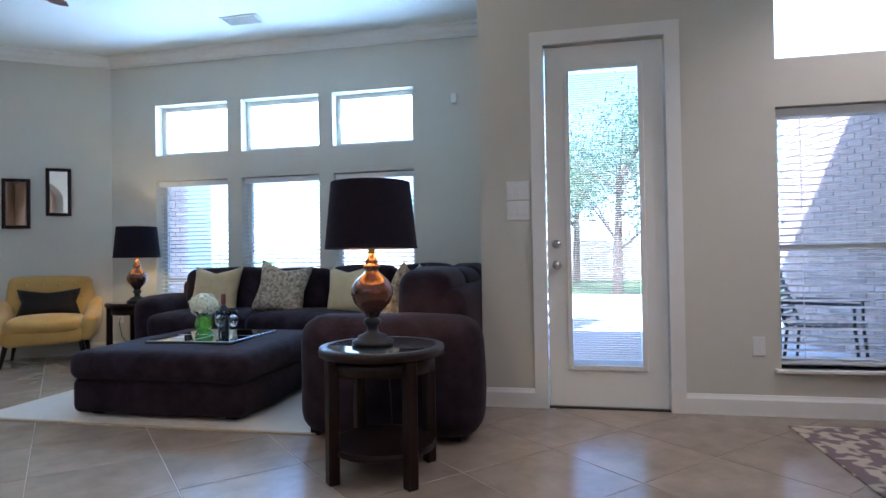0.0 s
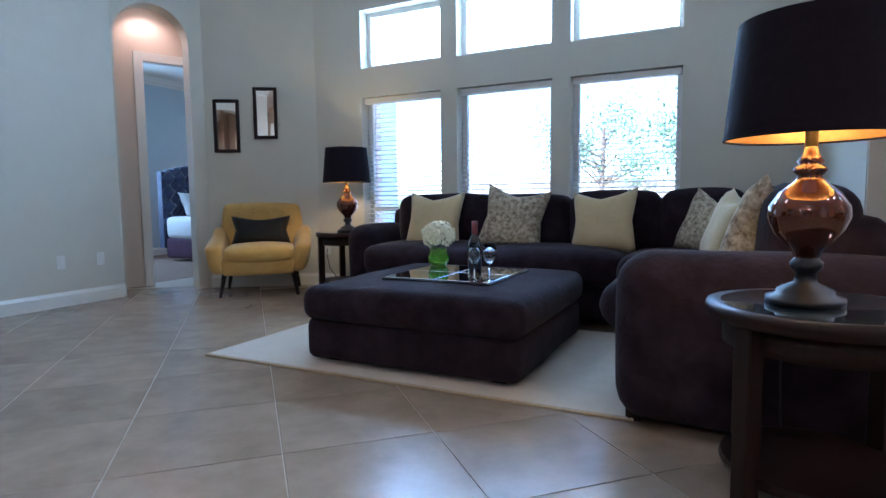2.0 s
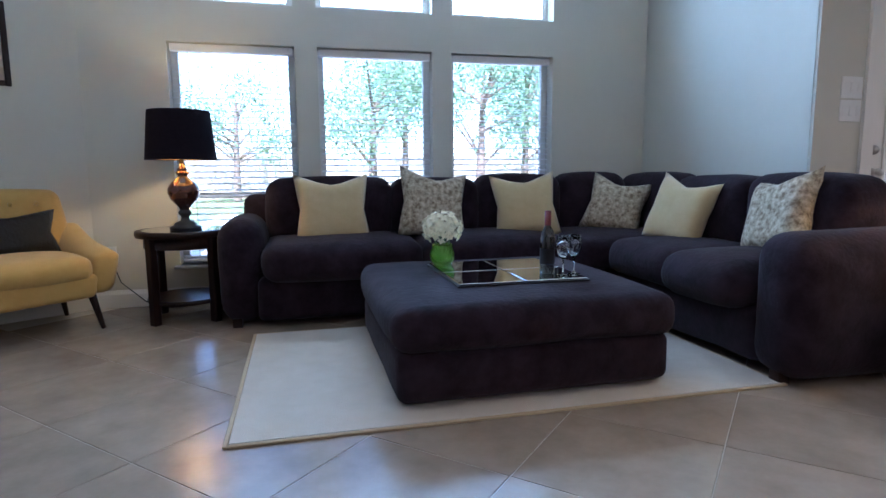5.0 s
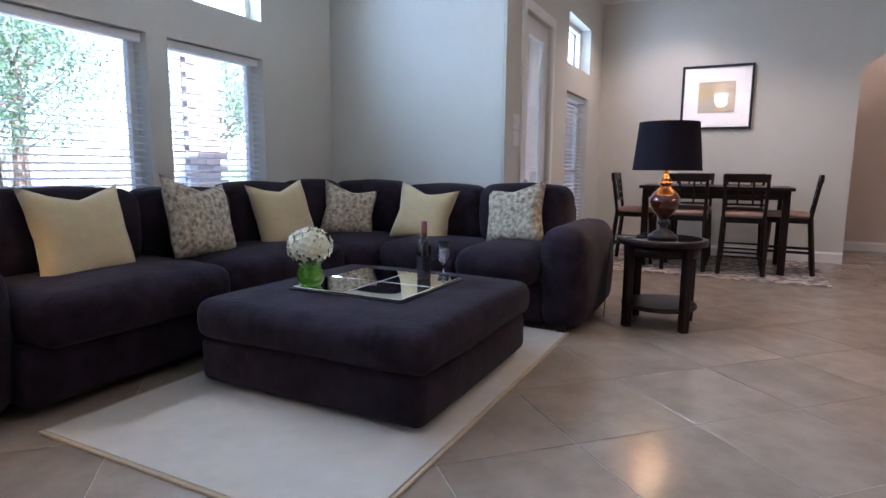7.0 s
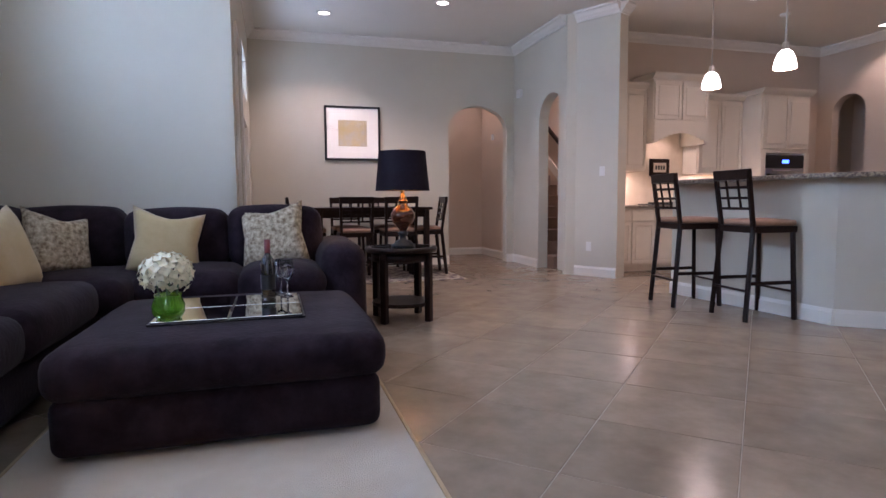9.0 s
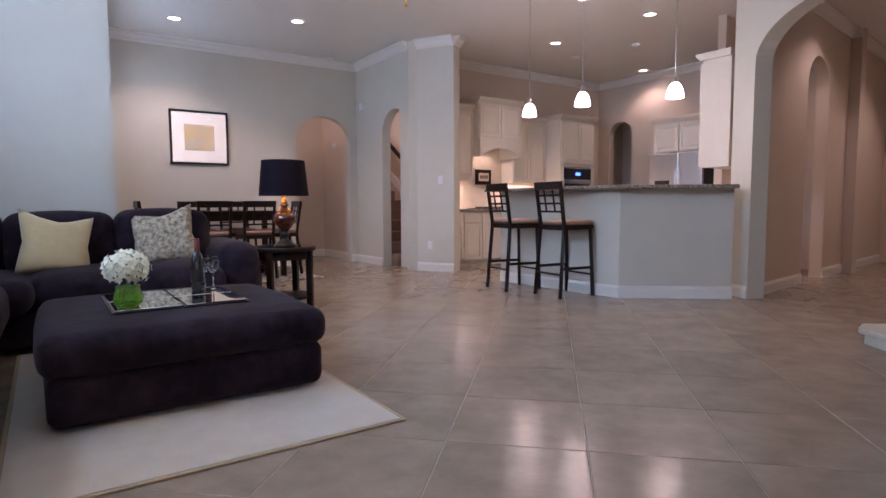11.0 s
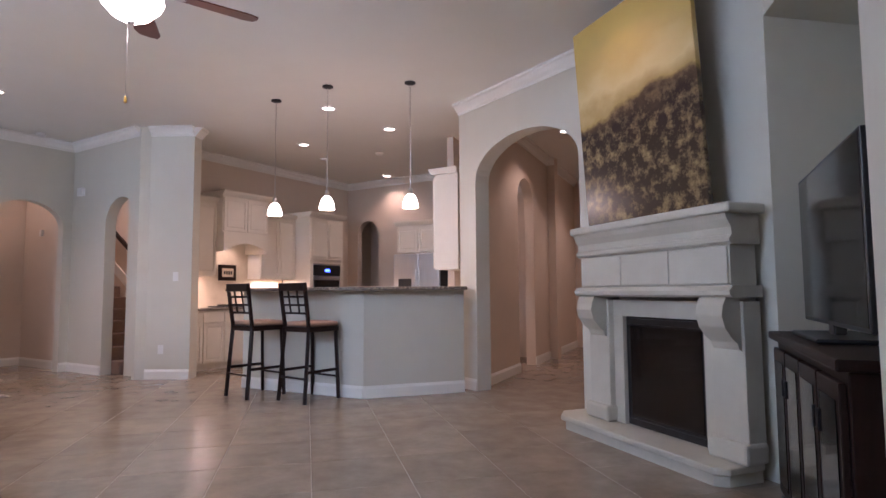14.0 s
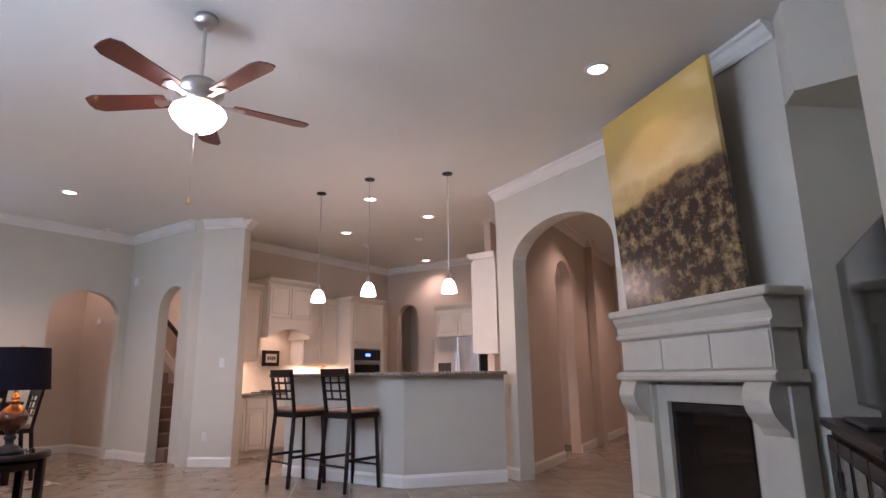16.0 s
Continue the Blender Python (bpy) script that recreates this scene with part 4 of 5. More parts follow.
part("neck", box(-0.03, 0.02, -0.05, 0.05, 0.02, 0.09, bevel=0.008), M_BLACK, tv)
part("bezel", box(-0.03, 0.02, -0.60, 0.60, 0.06, 0.80, bevel=0.006), M_BLACK, tv)
part("screen", box(0.02, 0.022, -0.585, 0.585, 0.08, 0.785), M_FIREGLASS, tv, "glossy dark screen")


# ---- ceiling fixtures ----
def ceiling_fan():
    t = thing("ceiling_fan", pose(FAN[0], FAN[1], 0), "five-blade ceiling fan with walnut blades and lit bowl", "ceiling fan")
    part("canopy", lathe([(0, CEIL), (0.07, CEIL), (0.075, CEIL - 0.03), (0.05, CEIL - 0.075), (0.015, CEIL - 0.085), (0, CEIL - 0.085)], 24), M_NICKEL, t, "", True)
    part("downrod", rod((0, 0, 2.95), (0, 0, CEIL - 0.08), 0.012), M_NICKEL, t)
    part("motor", lathe([(0.012, 2.97), (0.05, 2.965), (0.11, 2.94), (0.14, 2.90), (0.14, 2.87), (0.10, 2.84), (0.115, 2.82), (0.10, 2.785), (0.06, 2.775), (0, 2.775)], 32), M_NICKEL, t, "brushed nickel motor", True)
    for i in range(5):
        a = -38 + 72 * i
        m = pose(0, 0, 2.825, 0, 0, a)
        b = prism([(0.20, -0.055), (0.24, -0.062), (0.63, -0.078), (0.685, -0.055), (0.695, 0.0), (0.685, 0.055), (0.63, 0.078), (0.24, 0.062), (0.20, 0.055)], -0.004, 0.004)
        bmesh.ops.transform(b, matrix=m @ pose(0, 0, 0, 11), verts=b.verts)
        bl = part("blade", b, M_BLADE, t)
        br = prism([(0.08, -0.02), (0.17, -0.016), (0.26, -0.04), (0.28, 0.0), (0.26, 0.04), (0.17, 0.016), (0.08, 0.02)], -0.012, -0.005)
        bmesh.ops.transform(br, matrix=m @ pose(0, 0, 0, 11), verts=br.verts)
        part("bracket", br, M_NICKEL, bl)
    bowl = part("light_bowl", lathe([(0.10, 2.775), (0.155, 2.76), (0.165, 2.735), (0.15, 2.70), (0.10, 2.645), (0.045, 2.615), (0, 2.61)], 32), M_BULB, t, "lit frosted glass bowl", True)
    bowl.visible_shadow = False
    part("bowl_finial", lathe([(0, 2.59), (0.018, 2.60), (0.022, 2.615), (0, 2.618)], 12), M_NICKEL, bowl, "", True)
    part("pull_chain", rod((0.03, 0, 2.20), (0.03, 0, 2.62), 0.0015, seg=5), M_NICKEL, t)
    part("chain_knob", lathe([(0, 2.16), (0.009, 2.17), (0.007, 2.195), (0, 2.205)], 10, m=pose(0.03, 0, 0)), M_GOLD, t)


ceiling_fan()
# The fixtures over side room, stairs and vestibule are added for their fill lamps.
for dx, dy, dz in [(*q, CEIL) for q in DOWNLIGHTS] + [VESTIBULE]:
    t = thing("recessed_light", pose(dx, dy, dz), "round white recessed ceiling light, lit", "ceiling light", "recessed lights")
    part("trim_ring", lathe([(0.07, -0.004), (0.075, -0.012), (0.098, -0.010), (0.10, -0.001), (0.07, -0.001)], 28), M_PLASTIC, t, "", True)
    o = part("lens", lathe([(0, -0.006), (0.07, -0.006)], 24), M_BULB, t, "lit lens")
    o.visible_shadow = False
for x, y in PENDANTS:
    t = thing("pendant_light", pose(x, y, 0), "white glass bell pendant on a dark rod, lit", "pendant light", "pendant lights over the bar")
    part("canopy", lathe([(0, CEIL), (0.06, CEIL), (0.06, CEIL - 0.015), (0.02, CEIL - 0.03), (0, CEIL - 0.03)], 20), M_BLACK, t, "", True)
    part("rod", rod((0, 0, 2.23), (0, 0, CEIL - 0.02), 0.006), M_NICKEL, t)
    part("socket", lathe([(0, 2.24), (0.022, 2.235), (0.026, 2.19), (0.032, 2.185), (0.032, 2.175), (0, 2.175)], 16), M_NICKEL, t, "", True)
    o = part("shade", lathe([(0.028, 2.178), (0.055, 2.15), (0.075, 2.10), (0.085, 2.045), (0.082, 2.03)], 28), M_BULB, t, "lit white glass shade", True)
    o.visible_shadow = False
vent = thing("ceiling_vent", pose(-2.0, 5.6, CEIL), "white louvred ceiling vent", "vent")
part("frame", box(-0.20, 0.20, -0.10, 0.10, -0.012, -0.001, bevel=0.004), M_PLASTIC, vent)
for i in range(7):
    part("slat", box(-0.17, 0.17, -0.08 + 0.023 * i, -0.066 + 0.023 * i, -0.02, -0.012), M_NICKEL, vent)
for x, y in ((3.85, 1.03), (1.6, -2.3), (0.57, -2.49)):
    t = thing("smoke_detector", pose(x, y, CEIL), "round white smoke detector on the ceiling", "smoke detector")
    part("body", lathe([(0, -0.04), (0.045, -0.038), (0.06, -0.02), (0.065, -0.001), (0, -0.001)], 20), M_PLASTIC, t, "", True)


# ---- kitchen ----
barwall = tagged(link("wall_bar", prism([(0.60, 0.13), (-1.17, 0.0), (-1.90, -0.90), (-1.80, -1.0), (-1.10, -0.15), (0.60, -0.02)], 0, 1.15), M_WALL), "painted plaster breakfast bar wall", "wall", kind="structure")
for p0, p1 in (((0.60, 0.13), (-1.17, 0.0)), ((-1.17, 0.0), (-1.90, -0.90))):
    run("baseboard", BASE, p0, p1, 0.0, M_TRIM, "white moulded baseboard", "baseboard")
top = prism([(0.66, 0.36), (-1.26, 0.17), (-2.03, -0.76), (-1.74, -1.06), (-1.03, -0.24), (0.66, -0.10)], 1.15, 1.19)
bmesh.ops.bevel(top, geom=top.edges[:], offset=0.01, segments=2, profile=0.5, affect="EDGES")
tagged(link("bar_countertop", top, M_GRANITE), "speckled granite bar countertop with overhang", "countertop")


def cabinet(name, m, w, d, z0, z1, doors, label, crown=True, drawer=0.0, mat=M_CAB):
    """Its front faces -y in its own frame; x runs along it."""
    t = thing(name, m, label, "cabinet", "kitchen cabinets")
    part("body", box(0, w, 0.02, d, z0, z1), mat, t)
    if z0 < 0.1:
        part("toe_kick", box(0.0, w, 0.07, d, 0, z0), mat, t)
    dw = w / doors
    for i in range(doors):
        a, b = i * dw + 0.008, (i + 1) * dw - 0.008
        top_z = z1 - 0.03 - drawer
        dr = part("door", box(a, b, 0.0, 0.02, z0 + 0.02, top_z, bevel=0.004, seg=1), mat, t)
        part("raised_panel", box(a + 0.055, b - 0.055, -0.012, 0.0, z0 + 0.08, top_z - 0.06, bevel=0.008, seg=1), mat, dr)
        for c in ((a, a + 0.045, z0 + 0.02, top_z), (b - 0.045, b, z0 + 0.02, top_z), (a + 0.045, b - 0.045, z0 + 0.02, z0 + 0.065), (a + 0.045, b - 0.045, top_z - 0.045, top_z)):
            part("rail", box(c[0], c[1], -0.014, 0.0, c[2], c[3]), mat, dr)
        if drawer:
            part("drawer", box(a, b, -0.006, 0.02, z1 - 0.03 - drawer + 0.012, z1 - 0.03, bevel=0.004, seg=1), mat, t)
    if crown:
        part("crown", extrude_profile([(d, z1), (0.0, z1), (-0.02, z1 + 0.02), (-0.05, z1 + 0.05), (-0.06, z1 + 0.08), (d, z1 + 0.08)], w + 0.06, m=pose(-0.03, 0, 0)), mat, t)
    return t


# the run along the east wall: x runs towards -y, the front faces -x
KE = lambda y, x=2.27: Matrix.Translation((x, y, 0)) @ Matrix.Rotation(-math.pi / 2, 4, "Z")
for y, w, n in ((-0.14, 0.74, 2), (-0.88, 0.90, 2), (-1.78, 0.80, 2)):
    cabinet("base_cabinet", KE(y), w, 0.6, 0.09, 0.88, n, "cream raised-panel base cabinet with drawers", crown=False, drawer=0.16)
slab_top = box(2.24, 2.9, -2.58, -0.14, 0.88, 0.92, bevel=0.008)
tagged(link("kitchen_countertop", slab_top, M_GRANITE), "speckled granite kitchen countertop", "countertop")
tagged(link("backsplash", box(2.885, 2.899, -2.58, -0.14, 0.921, 2.0), M_SPLASH), "tan stone tile backsplash", "backsplash", kind="structure")
cabinet("wall_cabinet", KE(-0.14, 2.50), 0.74, 0.38, 1.40, 2.53, 2, "cream raised-panel wall cabinet with crown")
cabinet("wall_cabinet", KE(-1.80, 2.56), 0.78, 0.32, 1.37, 2.45, 2, "cream raised-panel wall cabinet with crown")
hood = cabinet("range_hood", KE(-0.88, 2.34), 0.90, 0.54, 2.08, 2.65, 2, "cream wooden range hood with arched apron")
for c in range(12):
    a0, a1 = 0.9 * c / 12, 0.9 * (c + 1) / 12
    part("apron", box(a0, a1, -0.02, 0.0, 1.78 + 0.14 * math.sin(math.pi * (a0 + a1) / 1.8), 2.08), M_CAB, hood)
for sx in (0.0, 0.86):
    part("side_panel", box(sx, sx + 0.04, 0.0, 0.54, 1.78, 2.08), M_CAB, hood)
part("hood_light", box(0.25, 0.33, 0.15, 0.22, 2.055, 2.07), M_BULB, hood, "lit hood lamp")
part("hood_light", box(0.62, 0.70, 0.15, 0.22, 2.055, 2.07), M_BULB, hood, "lit hood lamp")
sign = thing("kitchen_sign", pose(2.87, -1.38, 1.47, 0, 0, -90), "small dark framed sign on the backsplash", "sign")
part("frame", box(-0.17, 0.17, -0.012, 0.012, -0.13, 0.13, bevel=0.004), M_WOOD, sign)
part("plate", box(-0.11, 0.11, -0.016, -0.0125, -0.07, 0.07), M_SPLASH, sign)
for i in range(4):
    part("lettering", box(-0.08 + 0.045 * i, -0.05 + 0.045 * i, -0.019, -0.0165, -0.03, 0.03), M_BLACK, sign)
ck = thing("cooktop", pose(2.56, -1.33, 0.92), "black gas cooktop in the counter", "cooktop")
part("plate", box(-0.24, 0.24, -0.36, 0.36, 0.0, 0.012, bevel=0.004), M_BLACK, ck)
for i in range(4):
    part("grate", lathe([(0.06, 0.012), (0.09, 0.012), (0.09, 0.035), (0.06, 0.035)], 12, m=pose(-0.11 + 0.22 * (i % 2), -0.17 + 0.34 * (i // 2), 0)), M_BLACK, ck)
OT = Matrix.Translation((2.2, -2.60, 0)) @ Matrix.Rotation(-math.pi / 2, 4, "Z")
tower = cabinet("oven_cabinet", OT, 0.88, 0.68, 0.09, 0.62, 2, "tall cream oven cabinet at the end of the run", crown=False)
part("upper_body", box(0, 0.88, 0.02, 0.68, 1.66, 2.50), M_CAB, tower)
for i in range(2):
    part("upper_door", box(0.02 + 0.425 * i, 0.435 + 0.425 * i, 0.0, 0.02, 1.72, 2.47, bevel=0.004, seg=1), M_CAB, tower)
    part("raised_panel", box(0.08 + 0.425 * i, 0.375 + 0.425 * i, -0.012, 0.0, 1.79, 2.40, bevel=0.008, seg=1), M_CAB, tower)
part("crown", extrude_profile([(0.68, 2.50), (0.0, 2.50), (-0.05, 2.55), (-0.06, 2.58), (0.68, 2.58)], 0.94, m=pose(-0.03, 0, 0)), M_CAB, tower)
for sx in (0.0, 0.80):
    part("side", box(sx, sx + 0.08, 0.0, 0.68, 0.62, 1.66), M_CAB, tower)
oven = thing("wall_oven", OT, "stainless wall oven with black glass door", "oven")
part("body", box(0.085, 0.795, 0.02, 0.6, 0.63, 1.65), M_STEEL, oven)
part("door_glass", box(0.12, 0.76, -0.005, 0.02, 0.70, 1.36, bevel=0.004), M_FIREGLASS, oven)
part("control_panel", box(0.10, 0.78, -0.005, 0.02, 1.44, 1.63, bevel=0.004), M_BLACK, oven)
part("display", box(0.38, 0.50, -0.008, -0.0055, 1.51, 1.56), material("blue_display", (0.02, 0.03, 0.3), 0.3, emit=2.0, emit_colour=(0.05, 0.1, 1.0)), oven, "lit blue display")
part("handle", rod((0.16, -0.05, 1.40), (0.72, -0.05, 1.40), 0.012), M_STEEL, oven)
fr = thing("refrigerator", pose(0.17, -3.0, 0), "stainless steel side-by-side refrigerator in the kitchen", "refrigerator")
part("body", box(-0.45, 0.45, -0.66, 0.0, 0.0, 1.76, bevel=0.006), M_BLACK, fr)
for a, b in ((-0.45, -0.07), (-0.06, 0.45)):
    part("door", box(a, b, 0.003, 0.06, 0.06, 1.76, bevel=0.012), M_STEEL, fr)
for x in (-0.10, -0.03):
    part("handle", rod((x, 0.10, 0.7), (x, 0.10, 1.5), 0.012), M_STEEL, fr)
part("dispenser", box(0.08, 0.34, 0.061, 0.066, 0.95, 1.35), M_BLACK, fr)
cabinet("wall_cabinet", pose(0.62, -3.05, 0, 0, 0, 180), 0.9, 0.6, 1.78, 2.24, 2, "cream cabinet above the refrigerator")
cabinet("wall_cabinet", pose(-1.24, -2.3, 0, 0, 0, 90), 1.0, 0.36, 1.41, 2.62, 2, "tall cream wall cabinet beside the arch")


def stool(name, label, group, seat, top, w=0.42):
    """A lattice-back chair at its base; the back is at -y."""
    t = thing(name, pose(0, 0, 0), label, "chair", group)
    hw = w / 2
    for s in (-1, 1):
        part("leg", beam((s * (hw - 0.02), 0.18, seat - 0.03), (s * hw, 0.21, 0), 0.034, 0.034), M_WOOD, t)
        part("back_leg", beam((s * (hw - 0.02), -0.19, seat), (s * hw, -0.25, 0), 0.034, 0.04), M_WOOD, t)
        part("back_post", beam((s * (hw - 0.02), -0.19, seat - 0.02), (s * (hw - 0.01), -0.26, top), 0.034, 0.034), M_WOOD, t)
        part("stretcher", beam((s * (hw - 0.005), 0.20, seat * 0.40), (s * (hw - 0.005), -0.23, seat * 0.40), 0.018, 0.03), M_WOOD, t)
    part("stretcher", beam((-hw, 0.205, seat * 0.30), (hw, 0.205, seat * 0.30), 0.03, 0.018), M_WOOD, t)
    part("stretcher", beam((-hw, -0.235, seat * 0.32), (hw, -0.235, seat * 0.32), 0.03, 0.018), M_WOOD, t)
    part("seat_frame", box(-hw, hw, -0.21, 0.21, seat - 0.06, seat - 0.005, bevel=0.006), M_WOOD, t)
    part("seat", soft(-hw + 0.005, hw - 0.005, -0.18, 0.215, seat - 0.005, seat + 0.045, 0.02, 0.01, 61, 3), M_SEAT, t, "tan upholstered seat", True)
    h = top - seat
    part("top_rail", box(-hw, hw, -0.275, -0.245, top - 0.085, top, bevel=0.008), M_WOOD, t)
    for k in range(3):
        z = seat + h * (0.30 + 0.19 * k)
        y = -0.19 - 0.07 * (z - seat) / h
        part("back_slat", box(-hw + 0.02, hw - 0.02, y - 0.009, y + 0.009, z - 0.011, z + 0.011), M_WOOD, t)
    for x in (-0.07, 0.07):
        part("back_bar", beam((x, -0.19 - 0.07 * 0.30, seat + h * 0.29), (x, -0.255, top - 0.08), 0.02, 0.016), M_WOOD, t)
    return t


s1 = stool("bar_stool", "espresso bar stool with lattice back and tan seat", "stools at the bar", 0.78, 1.235)
s1.matrix_basis = pose(0.03, 0.40, 0, 0, 0, 172)
copy_thing(s1, pose(-0.68, 0.29, 0, 0, 0, 175))

# ---- stairs ----
stairs = thing("staircase", pose(3.0, 0, 0), "brown carpeted stairs behind the arch", "stairs", kind="structure")
for i in range(12):
    part("step", box(0.27 * i, 0.27 * (i + 1) + 0.02, -0.60, 0.29, 0 if i == 0 else 0.18 * i - 0.1, 0.18 * (i + 1), bevel=0.012), M_CARPET, stairs)
part("stringer", beam((-0.15, -0.612, 0.25), (3.2, -0.612, 2.5), 0.02, 0.16), M_TRIM, stairs)
part("handrail", beam((-0.25, -0.53, 0.86), (3.0, -0.53, 3.02), 0.05, 0.06), M_WOOD, stairs, "dark wood handrail")

# ---- dining corner ----
drug = thing("dining_rug", pose(3.12, 3.03, 0), "patterned flat-weave rug under the dining table", "rug")
part("rug_surface", box(-0.80, 0.90, -1.18, 1.22, 0.0, 0.009, bevel=0.003, seg=1), M_DRUG, drug)
tb = thing("dining_table", pose(3.18, 2.95, 0.009), "espresso counter-height dining table", "table")
part("tabletop", box(-0.47, 0.47, -0.76, 0.76, 0.875, 0.91, bevel=0.006), M_WOOD, tb)
part("apron", box(-0.42, 0.42, -0.71, 0.71, 0.78, 0.875), M_WOOD, tb)
for sx in (-0.40, 0.40):
    for sy in (-0.69, 0.69):
        part("leg", box(sx - 0.035, sx + 0.035, sy - 0.035, sy + 0.035, 0, 0.875, bevel=0.005, seg=1), M_WOOD, tb)
c1 = stool("dining_chair", "espresso counter-height dining chair with lattice back", "chairs round the dining table", 0.60, 1.045)
c1.matrix_basis = pose(2.80, 2.64, 0.009, 0, 0, -90)
for x, y, a in ((2.82, 3.20, -90), (3.60, 2.64, 90), (3.60, 3.20, 90), (3.08, 2.20, -4), (3.05, 3.77, 180)):
    copy_thing(c1, pose(x, y, 0.009, 0, 0, a))
pic = thing("framed_print", pose(4.098, 3.035, 2.0, 0, 0, -90), "ochre abstract print in a black frame with white mat", "picture")
for a in ((-0.41, -0.38, -0.395, 0.395), (0.38, 0.41, -0.395, 0.395), (-0.38, 0.38, -0.395, -0.365), (-0.38, 0.38, 0.365, 0.395)):
    part("frame", box(a[0], a[1], -0.035, -0.003, a[2], a[3], bevel=0.004, seg=1), M_BLACK, pic)
part("mat", box(-0.38, 0.38, -0.018, -0.006, -0.365, 0.365), M_MAT, pic)
part("print", box(-0.21, 0.21, -0.021, -0.0185, -0.19, 0.19), M_PRINT, pic)
part("glazing", box(-0.38, 0.38, -0.026, -0.0235, -0.365, 0.365), M_GLASS, pic).visible_shadow = False


# ---- plates and small fixtures ----
def plate(name, m, w, h, label, category, slots):
    t = thing(name, m, label, category)
    part("plate", box(-w / 2, w / 2, -0.008, -0.0005, -h / 2, h / 2, bevel=0.003), M_PLASTIC, t)
    for i in range(slots):
        x = (i - (slots - 1) / 2) * w / max(slots, 1)
        part("rocker", box(x - 0.014, x + 0.014, -0.012, -0.008, -0.03, 0.03, bevel=0.002, seg=1), M_PLASTIC, t)


plate("light_switch", pose(0.735, 4.48, 1.49), 0.16, 0.13, "white multi-gang light switch plate by the patio door", "switch", 3)
plate("light_switch", pose(0.735, 4.48, 1.35), 0.16, 0.13, "white multi-gang light switch plate by the patio door", "switch", 3)
plate("light_switch", pose(1.945, 0.156, 1.36, 0, 0, 180 + 29.9), 0.075, 0.12, "white light switch on the pier", "switch", 1)
plate("wall_outlet", pose(2.24, 4.48, 0.44), 0.075, 0.12, "white plastic duplex wall outlet", "outlet", 1)
plate("wall_outlet", pose(-5.37, 4.64, 0.395, 0, 0, 90), 0.075, 0.12, "white plastic duplex wall outlet", "outlet", 1)
plate("wall_outlet", pose(-5.37, 4.28, 0.395, 0, 0, 90), 0.075, 0.12, "white plastic duplex wall outlet", "outlet", 1)
plate("wall_outlet", pose(-3.95, 6.24, 0.40), 0.075, 0.12, "white wall outlet with a lamp cord", "outlet", 1)
plate("wall_outlet", pose(2.10, 0.245, 0.39, 0, 0, 180 + 29.9), 0.075, 0.12, "white plastic duplex wall outlet", "outlet", 1)
ch = thing("door_chime", pose(3.83, 0.45, 2.645, 0, 0, 180), "small white door chime box", "chime")
part("cover", box(-0.07, 0.07, -0.05, -0.001, -0.06, 0.06, bevel=0.006), M_PLASTIC, ch)
se = thing("alarm_sensor", pose(-0.02, 6.24, 2.65), "small white alarm sensor on the wall", "sensor")
part("cover", box(-0.03, 0.03, -0.04, -0.001, -0.05, 0.05, bevel=0.006), M_PLASTIC, se)
se = thing("alarm_sensor", pose(5.0, 0.45, 2.1, 0, 0, 180), "small white alarm sensor on the wall", "sensor")
part("cover", box(-0.03, 0.03, -0.04, -0.001, -0.05, 0.05, bevel=0.006), M_PLASTIC, se)

def cord(points, label):
    bm = bmesh.new()
    for a, c in zip(points, points[1:]):
        rod(a, c, 0.004, seg=6, bm=bm)
    tagged(link("power_cord", bm, M_BLACK), label, "cable")


cord([(-3.95, 6.225, 0.40), (-3.93, 6.19, 0.34), (-3.88, 6.17, 0.20), (-3.72, 6.14, 0.06), (-3.62, 6.10, 0.008), (-3.45, 6.12, 0.006)], "dark lamp cord hanging from the wall outlet")
cord([(0.10, 3.28, 0.626), (0.09, 3.38, 0.626), (0.08, 3.47, 0.627), (0.08, 3.50, 0.58), (0.09, 3.52, 0.30), (0.10, 3.53, 0.02), (0.20, 3.55, 0.006)], "dark lamp cord falling behind the end table")


# ---- bedroom ----
bed = thing("bed", pose(-8.0, 8.25, 0), "bed with navy tufted headboard and white linen", "bed")
hb = part("headboard", prism([(0.0, -0.95), (0.10, -0.95), (0.10, 0.95), (0.0, 0.95)], 0.2, 1.35), M_NAVY, bed)
for s in range(16):
    yy = -0.95 + 1.9 * s / 16
    part("crest", box(0.0, 0.10, yy, yy + 1.9 / 16, 1.35, 1.36 + 0.16 * math.sin(math.pi * (s + 0.5) / 16)), M_NAVY, hb)
for r in range(4):
    for i in range(9):
        part("tuft", pillow(0.20, 0.24, 0.07, m=pose(0.10, -0.82 + 0.205 * i, 0.62 + 0.22 * r, 0, 45, 90), n=4), M_NAVY, hb, smooth=True)
part("base", soft(0.1, 2.1, -0.92, 0.92, 0.05, 0.36, 0.04, 0.0, 71, 3), M_PURPLE, bed, smooth=True)
part("mattress", soft(0.1, 2.1, -0.93, 0.93, 0.34, 0.68, 0.08, 0.03, 72), M_LINEN, bed, smooth=True)
for yy in (-0.45, 0.45):
    p = tagged(link("bed_pillow", pillow(0.7, 0.45, 0.2, seed=int(yy * 10)), M_LINEN, smooth=True), "white bed pillow against the headboard", "pillow")
    p.matrix_world = pose(-7.65, 8.25 + yy, 0.86, -25, 0, 90)
ns = thing("nightstand", pose(-8.0, 9.6, 0), "dark wood nightstand beside the bed", "nightstand")
part("body", box(-0.22, 0.25, -0.28, 0.28, 0.0, 0.66, bevel=0.006), M_WOOD, ns)
